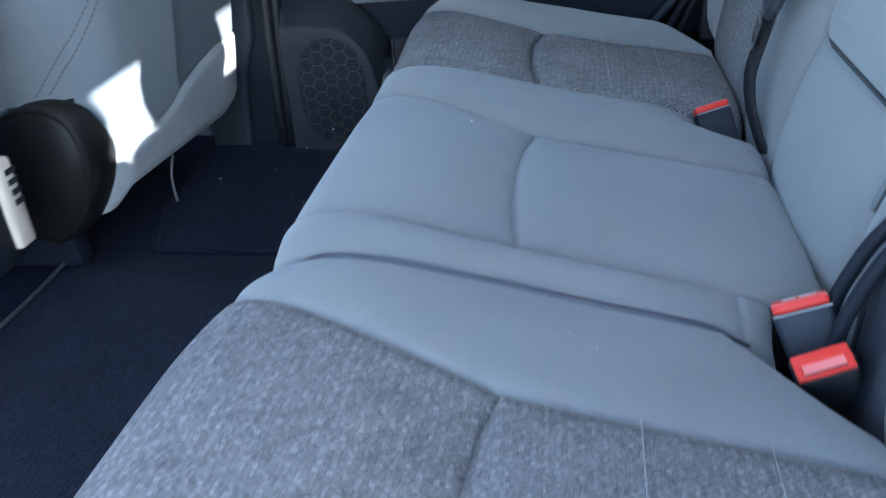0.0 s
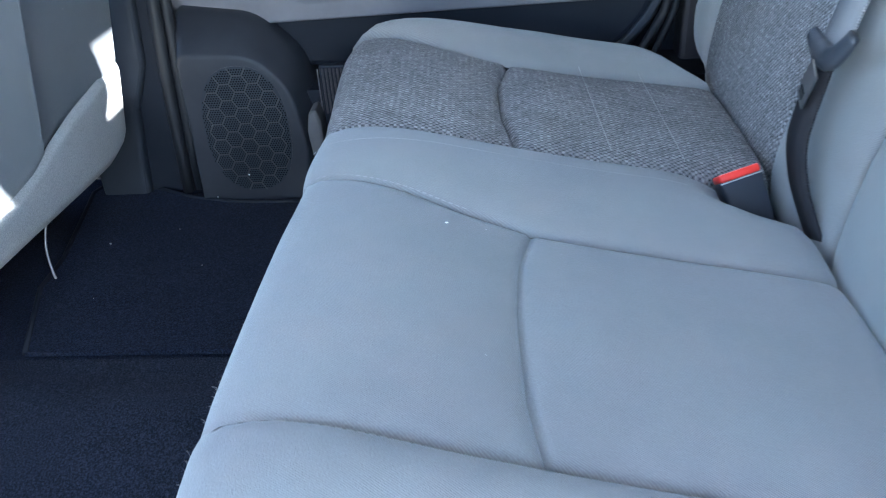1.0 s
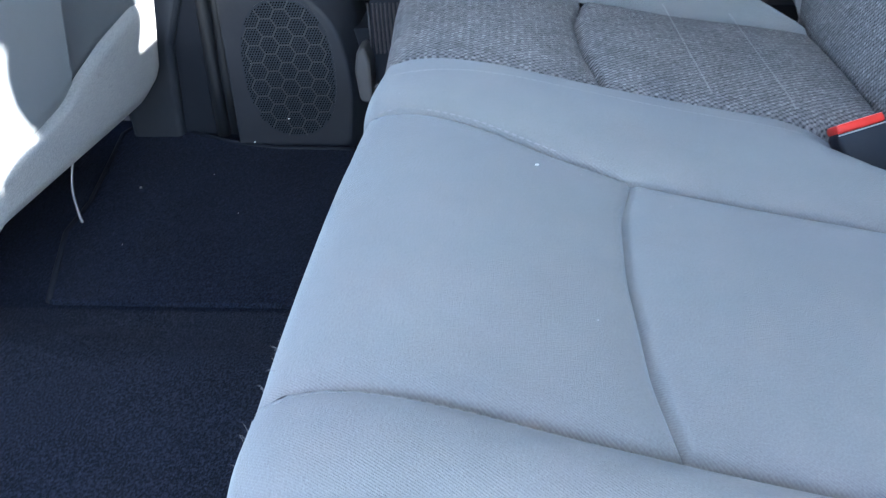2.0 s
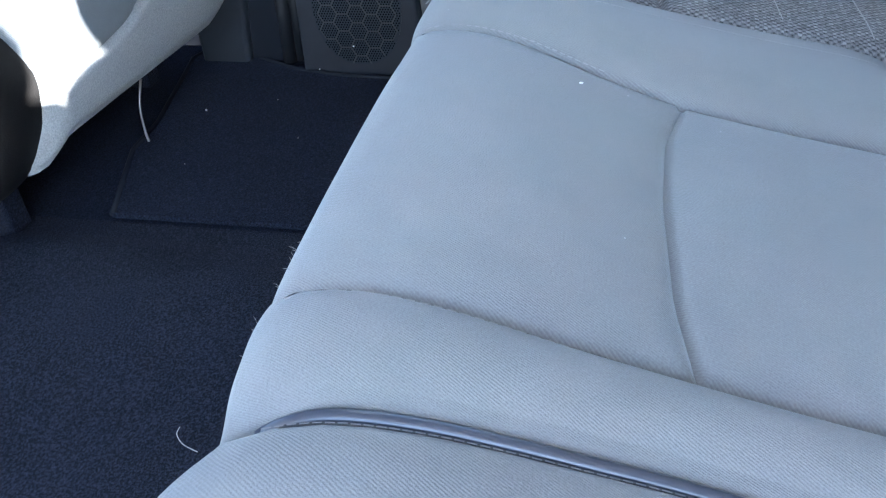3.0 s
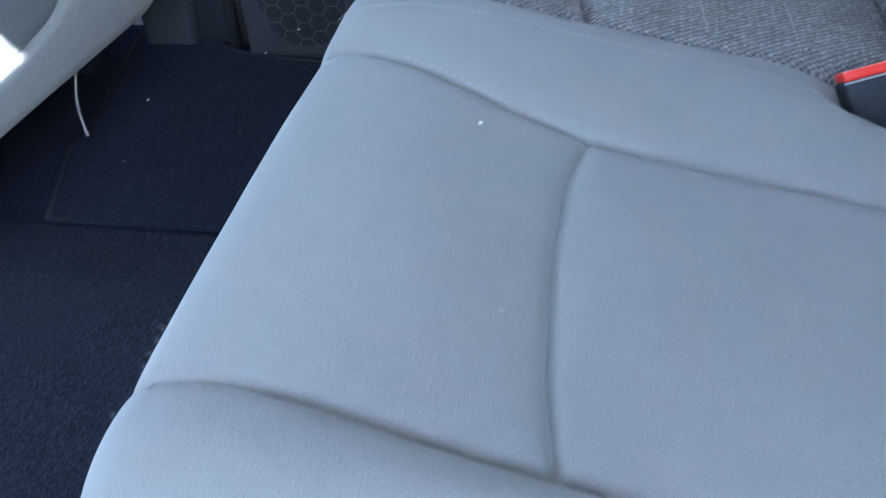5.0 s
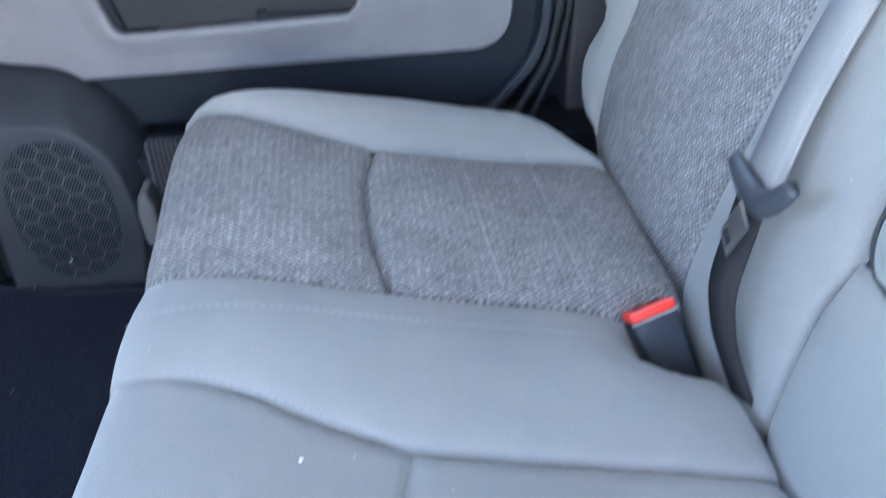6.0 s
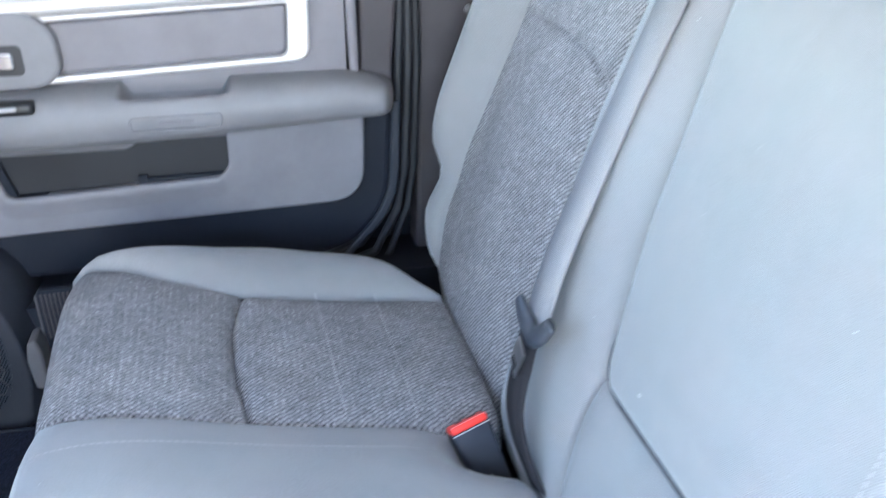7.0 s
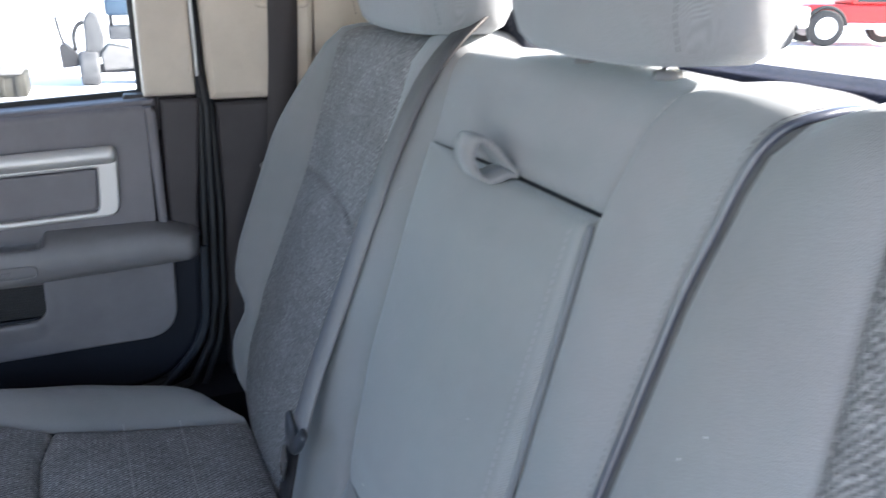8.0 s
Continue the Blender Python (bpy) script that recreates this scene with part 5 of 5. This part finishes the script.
rim = [Vector(p) for p in rim]
for _ in range(2):
    rim = [a.lerp(b, f) for a, b in zip(rim, rim[1:] + rim[:1]) for f in (0.22, 0.78)]
hub = Vector((-0.664, 0, 0.298))
rows = []
for size, out in ((1.0, 0.0), (1.005, 0.25), (0.995, 0.55), (0.96, 0.80), (0.91, 0.92), (0.86, 0.95), (0.845, 0.93), (0.83, 0.95), (0.78, 1.0), (0.5, 1.08), (0.2, 1.11), (0.002, 1.11)):
    rows.append([(hub.x + (p.x - hub.x) * size, p.y + (0.208 - p.y) * out, hub.z + (p.z - hub.z) * size) for p in rim])
sheet("recliner_cover", rows, RECLINER, fs, "charcoal plastic recliner cover", None, close=True)
box("cushion_base", (-1.15, 0.27, 0.19), (-0.66, 0.76, 0.34), CHARCOAL, fs, 0.02)
box("track", (-1.10, 0.30, FLOOR), (-0.72, 0.335, 0.19), MAT_DARK, fs, 0.004, "black seat track")
box("track", (-1.10, 0.70, FLOOR), (-0.75, 0.735, 0.19), MAT_DARK, fs, 0.004, "black seat track")
tube("track_wire", glide([(-0.668, 0.56, 0.185), (-0.672, 0.545, 0.15), (-0.665, 0.53, 0.12), (-0.66, 0.525, 0.105)], 14), 0.0019, STEEL, fs, "shiny bent wire end")
tube("hook", glide([(-0.63, 0.70, 0.222), (-0.628, 0.705, 0.214), (-0.632, 0.715, 0.214), (-0.64, 0.722, 0.224)], 10), 0.002, CHROME, fs, "chrome hook under the skirt")

# centre console rear end, at the edge of view
con = thing("centre_console", "dark centre console rear end with pale vent strip", "console")
box("body", (-1.15, -0.20, 0.245), (-0.615, 0.092, 0.452), CHARCOAL, con, 0.025, seg=4)
box("foot", (-1.15, -0.19, FLOOR), (-0.86, 0.080, 0.25), MAT_DARK, con, 0.02, "black carpeted console foot", seg=3)
box("seat_pad", (-1.15, -0.20, 0.462), (-0.595, 0.105, 0.60), GREY, con, 0.03, "grey cloth armrest pad", seg=4)
vent = box("vent_strip", (-0.622, 0.058, 0.270), (-0.606, 0.090, 0.385), TAN, con, 0.006, "pale vent strip")
for k in range(4):
    box("vent_slot", (-0.6075, 0.072, 0.325 + k * 0.013), (-0.6045, 0.0885, 0.332 + k * 0.013), BLACK, vent)
tube("floor_lever", [(-0.80, 0.33, 0.105), (-0.79, 0.355, 0.112), (-0.80, 0.38, 0.11)], 0.003, CHROME, con, "chrome lever end")

rear_pane = tagged(box("window_2", (0.636, -0.62, 0.90), (0.641, 0.60, 1.24), PANE), "clear rear window glass", "window", "", "structure")
rear_pane.visible_shadow = False

# ---- lint, crumbs and a stray hair ----
bits = bmesh.new()
for x, y, z, r in ((-0.055, 0.139, 0.396, 0.0013), (-0.105, -0.013, 0.4000, 0.0007), (-0.055, -0.052, 0.3893, 0.0005), (-0.004, -0.117, 0.380, 0.0006), (0.123, 0.083, 0.352, 0.0007), (0.3185, 0.132, 0.4985, 0.0006), (0.3185, 0.1345, 0.4985, 0.0006)):
    bmesh.ops.create_icosphere(bits, subdivisions=1, radius=r, matrix=Matrix.Translation((x, y, z + 0.003)) @ Matrix.Diagonal((1.3, 0.8, 0.6, 1)))
tagged(part("lint", bits, WHITE), "white lint caught on the cushion cloth", "lint", "", "stuff")
hair = glide([(-0.378, 0.039, 0.1165), (-0.376, 0.030, 0.118), (-0.366, 0.021, 0.1175), (-0.351, 0.016, 0.1165)], 18)
tagged(tube("stray_hair", hair, 0.0003, WHITE, None, "", 6), "thin pale stray fibre lying on the carpet", "fibre")
rng = random.Random(5)
fuzz = bmesh.new()
for _ in range(26):
    y = rng.uniform(-0.125, 0.02)
    p = cushion(s_of_x(-0.185) - rng.uniform(0.0, 0.03), y, 0.0)
    w = Vector((rng.uniform(-1, -0.2), rng.uniform(-0.6, 0.6), rng.uniform(0.2, 0.9))).normalized() * rng.uniform(0.003, 0.007)
    a, b, c = p, p + w * 0.6 + Vector((0, 0.0006, 0)), p + w
    side = Vector((0, 0.00016, 0.00010))
    q = [fuzz.verts.new(v) for v in (a - side, a + side, b + side, c, b - side)]
    fuzz.faces.new(q)
tagged(part("fuzz", fuzz, THREAD), "loose pale fibres along the worn cushion edge", "fibres", "", "stuff")

# ---- outside ----
GROUND = -0.65


def ground_mat():
    m = material("pale_snowy_lot", (0.62, 0.63, 0.65), 0.9)
    k = Nodes(m)
    co = k.add("ShaderNodeTexCoord").outputs["Object"]
    n1 = k.add("ShaderNodeTexNoise", Scale=0.25, Detail=8.0)
    k.link(co, n1.inputs["Vector"])
    k.link(k.mix(k.ramp(n1.outputs[0], 0.4, 0.65), (0.42, 0.43, 0.45), (0.72, 0.73, 0.75)), k.b.inputs["Base Color"])
    return m


LOT = ground_mat()
bm = bmesh.new()
bmesh.ops.create_grid(bm, x_segments=8, y_segments=8, size=900)
for v in bm.verts:
    v.co.z = GROUND
tagged(part("ground", bm, LOT), "pale sunlit parking lot, partly snow covered", "ground", "", "structure")
PAINT_RED = material("red_car_paint", (0.55, 0.03, 0.03), 0.3)
PAINT_GREY = material("grey_car_paint", (0.35, 0.36, 0.38), 0.35)
PAINT_WHITE = material("white_car_paint", (0.75, 0.75, 0.75), 0.35)
PAINT_DARK = material("dark_grey_paint", (0.02, 0.021, 0.024), 0.6, 0, 0.1)
CRATE = plastic("weathered_crate_wood", (0.016, 0.016, 0.012), 0.85, 14.0, 0.4, 0.1)
GLASS_DARK = material("dark_car_glass", (0.03, 0.035, 0.04), 0.1)
TYRE = material("tyre_rubber", (0.03, 0.03, 0.032), 0.85)


def vehicle(name, m, paint, label, length=4.2, cab=(0.25, 0.75), high=1.75, wheel_r=0.40, front=0.75):
    """A parked off-road vehicle along local x, standing on local z = 0."""
    v = thing(name, label, "vehicle", "parked vehicles")
    bm = bmesh.new()
    add_box(bm, (front - 0.45, -0.80, wheel_r + 0.12), (length, 0.80, high * 0.60), 0.07, 3, m)
    part("body", bm, paint, v)
    bm = bmesh.new()
    for q in add_box(bm, (length * cab[0], -0.78, high * 0.60), (length * cab[1], 0.78, high), 0.08, 3):
        q.co.y *= 1 - 0.12 * (q.co.z - high * 0.6) / (high * 0.4)
    bmesh.ops.transform(bm, matrix=m, verts=bm.verts)
    part("cabin", bm, paint, v)
    for sy in (-0.79, 0.79):
        box("side_window", (length * cab[0] + 0.15, sy - 0.02, high * 0.64), (length * cab[1] - 0.15, sy + 0.02, high * 0.94), GLASS_DARK, v, 0.0, "", m)
        box("rocker_panel", (front + wheel_r + 0.1, sy - 0.04, wheel_r - 0.02), (length - 0.85 - wheel_r, sy + 0.04, wheel_r + 0.14), PAINT_WHITE, v, 0.02, "pale rocker panel", m)
    box("bumper", (front - 0.62, -0.82, wheel_r + 0.02), (front - 0.47, 0.82, wheel_r + 0.2), PAINT_WHITE, v, 0.03, "", m)
    for x in (front, length - 0.8):
        for sy in (-0.88, 0.88):
            out = -1 if sy < 0 else 1
            arch = [Vector((x + (wheel_r + 0.07) * math.cos(a), sy, wheel_r + (wheel_r + 0.07) * math.sin(a))) for a in np.linspace(0.15, math.pi - 0.15, 15)]
            tube("wheel_arch", [m @ p for p in arch], 0.05, TYRE, v, "black wheel arch flare", 8)
            bm = bmesh.new()
            bmesh.ops.create_cone(bm, cap_ends=True, segments=36, radius1=wheel_r, radius2=wheel_r, depth=0.26, matrix=m @ pose(x, sy, wheel_r, 90))
            bmesh.ops.bevel(bm, geom=[e for e in bm.edges if len(e.link_faces) == 2 and e.calc_face_angle(0) > 1.0], offset=0.05, segments=3, profile=0.5, affect="EDGES")
            w = part("wheel", bm, TYRE, v, "black tyre")
            bm = bmesh.new()
            bmesh.ops.create_cone(bm, cap_ends=True, segments=28, radius1=wheel_r * 0.62, radius2=wheel_r * 0.62, depth=0.275, matrix=m @ pose(x, sy, wheel_r, 90))
            part("rim", bm, PAINT_WHITE, w, "white rim", False)
            bm = bmesh.new()
            for n in range(6):
                a = 2 * math.pi * n / 5
                r = 0.0 if n == 5 else wheel_r * 0.30
                bmesh.ops.create_cone(bm, cap_ends=True, segments=10, radius1=0.055 if n == 5 else 0.035, radius2=0.03, depth=0.05, matrix=m @ pose(x + r * math.cos(a), sy + out * 0.14, wheel_r + r * math.sin(a), 90))
            part("wheel_nuts", bm, PAINT_GREY, w, "grey hub and wheel nuts", False)
    return v


def placed(x, y, heading, lx, ly):
    """Pose of a vehicle on the ground whose local point (lx, ly) stands at (x, y)."""
    a = radians(heading)
    return pose(x - (lx * math.cos(a) - ly * math.sin(a)), y - (lx * math.sin(a) + ly * math.cos(a)), GROUND, 0, 0, heading)


vehicle("parked_jeep", placed(18.27, 16.64, -28, 0.62, -0.88), PAINT_RED, "red off-road vehicle with white wheels parked on the lot", 3.6, (0.35, 0.80), 1.8, 0.47, 0.62)
vehicle("parked_wagon", placed(15.9, 15.9, -28, 3.6, -0.88), PAINT_WHITE, "white vehicle parked in front of the red one", 4.4, (0.2, 0.7), 1.75, 0.42)

# small work machine across the lot
PAINT_BLUE = material("blue_tarp", (0.022, 0.050, 0.085), 0.6)
MACHINE = plastic("weathered_machine_paint", (0.034, 0.037, 0.042), 0.6, 60.0, 0.3, 0.2)
ENGINE = plastic("grey_engine_cover", (0.085, 0.085, 0.088), 0.6, 40.0, 0.3, 0.2)
machine = thing("work_machine", "grey wheeled work machine with a blue cargo box on the lot", "machine")
for x, w in ((-0.06, 0.30), (1.0, 0.28)):
    bm = bmesh.new()
    bmesh.ops.create_cone(bm, cap_ends=True, segments=26, radius1=0.27, radius2=0.27, depth=w, matrix=Matrix.Translation((x, 14.0, GROUND + 0.27)) @ Matrix.Rotation(radians(90), 4, "Y"))
    bmesh.ops.bevel(bm, geom=[e for e in bm.edges if len(e.link_faces) == 2 and e.calc_face_angle(0) > 1.0], offset=0.06, segments=3, profile=0.5, affect="EDGES")
    part("tyre", bm, MACHINE, machine, "grey worn tyre")
prism("fender", rounded([(-0.46, -0.36), (-0.20, -0.33), (-0.22, -0.14), (-0.38, 0.02), (-0.47, -0.02)], [0.03] * 5), 13.85, 14.2, PAINT_DARK, machine, 0.02, "dark front fender")
prism("seat_back", rounded([(-0.10, -0.20), (0.16, -0.22), (0.20, 0.10), (0.14, 0.44), (0.02, 0.50), (-0.08, 0.36)], [0.05] * 6), 13.95, 14.3, MACHINE, machine, 0.03, "slate seat back")
prism("engine_cover", rounded([(0.14, -0.42), (0.62, -0.40), (0.60, -0.10), (0.24, -0.02), (0.12, -0.16)], [0.05] * 5), 13.9, 14.5, ENGINE, machine, 0.03, "grey engine cover")
box("cargo_bed", (0.28, 13.9, 0.06), (1.3, 14.6, 0.26), MACHINE, machine, 0.03, "grey cargo bed")
box("cargo_box", (0.26, 13.95, 0.43), (1.2, 14.6, 0.95), PAINT_BLUE, machine, 0.04, "blue cargo box")
box("cargo_post", (0.30, 14.1, 0.25), (0.36, 14.16, 0.45), PAINT_DARK, machine, 0.01)
box("chassis", (-0.15, 13.95, -0.46), (1.2, 14.25, -0.34), PAINT_DARK, machine, 0.02, "dark chassis rail")
tube("mirror_arm", [(-0.40, 14.0, -0.02), (-0.45, 14.0, 0.2), (-0.48, 14.0, 0.42)], 0.022, PAINT_DARK, machine, "dark mirror arm", 8)
tube("grab_bar", glide([(-0.24, 14.0, -0.10), (-0.25, 14.0, 0.12), (-0.18, 14.0, 0.28), (-0.08, 14.0, 0.34)], 12), 0.03, PAINT_DARK, machine, "dark grab bar", 8)

crate_box = thing("storage_crate", "weathered dark crate with pale lid standing on the lot", "crate")
box("body", (-2.7, 12.8, GROUND), (-0.93, 13.7, -0.33), CRATE, crate_box, 0.02)
box("lid", (-2.75, 12.75, -0.33), (-0.97, 13.75, -0.27), ENGINE, crate_box, 0.01, "pale lid")
for k in range(8):
    box("batten", (-2.6 + k * 0.22, 12.775, GROUND + 0.02), (-2.53 + k * 0.22, 12.802, -0.34), CRATE, crate_box, 0.005)
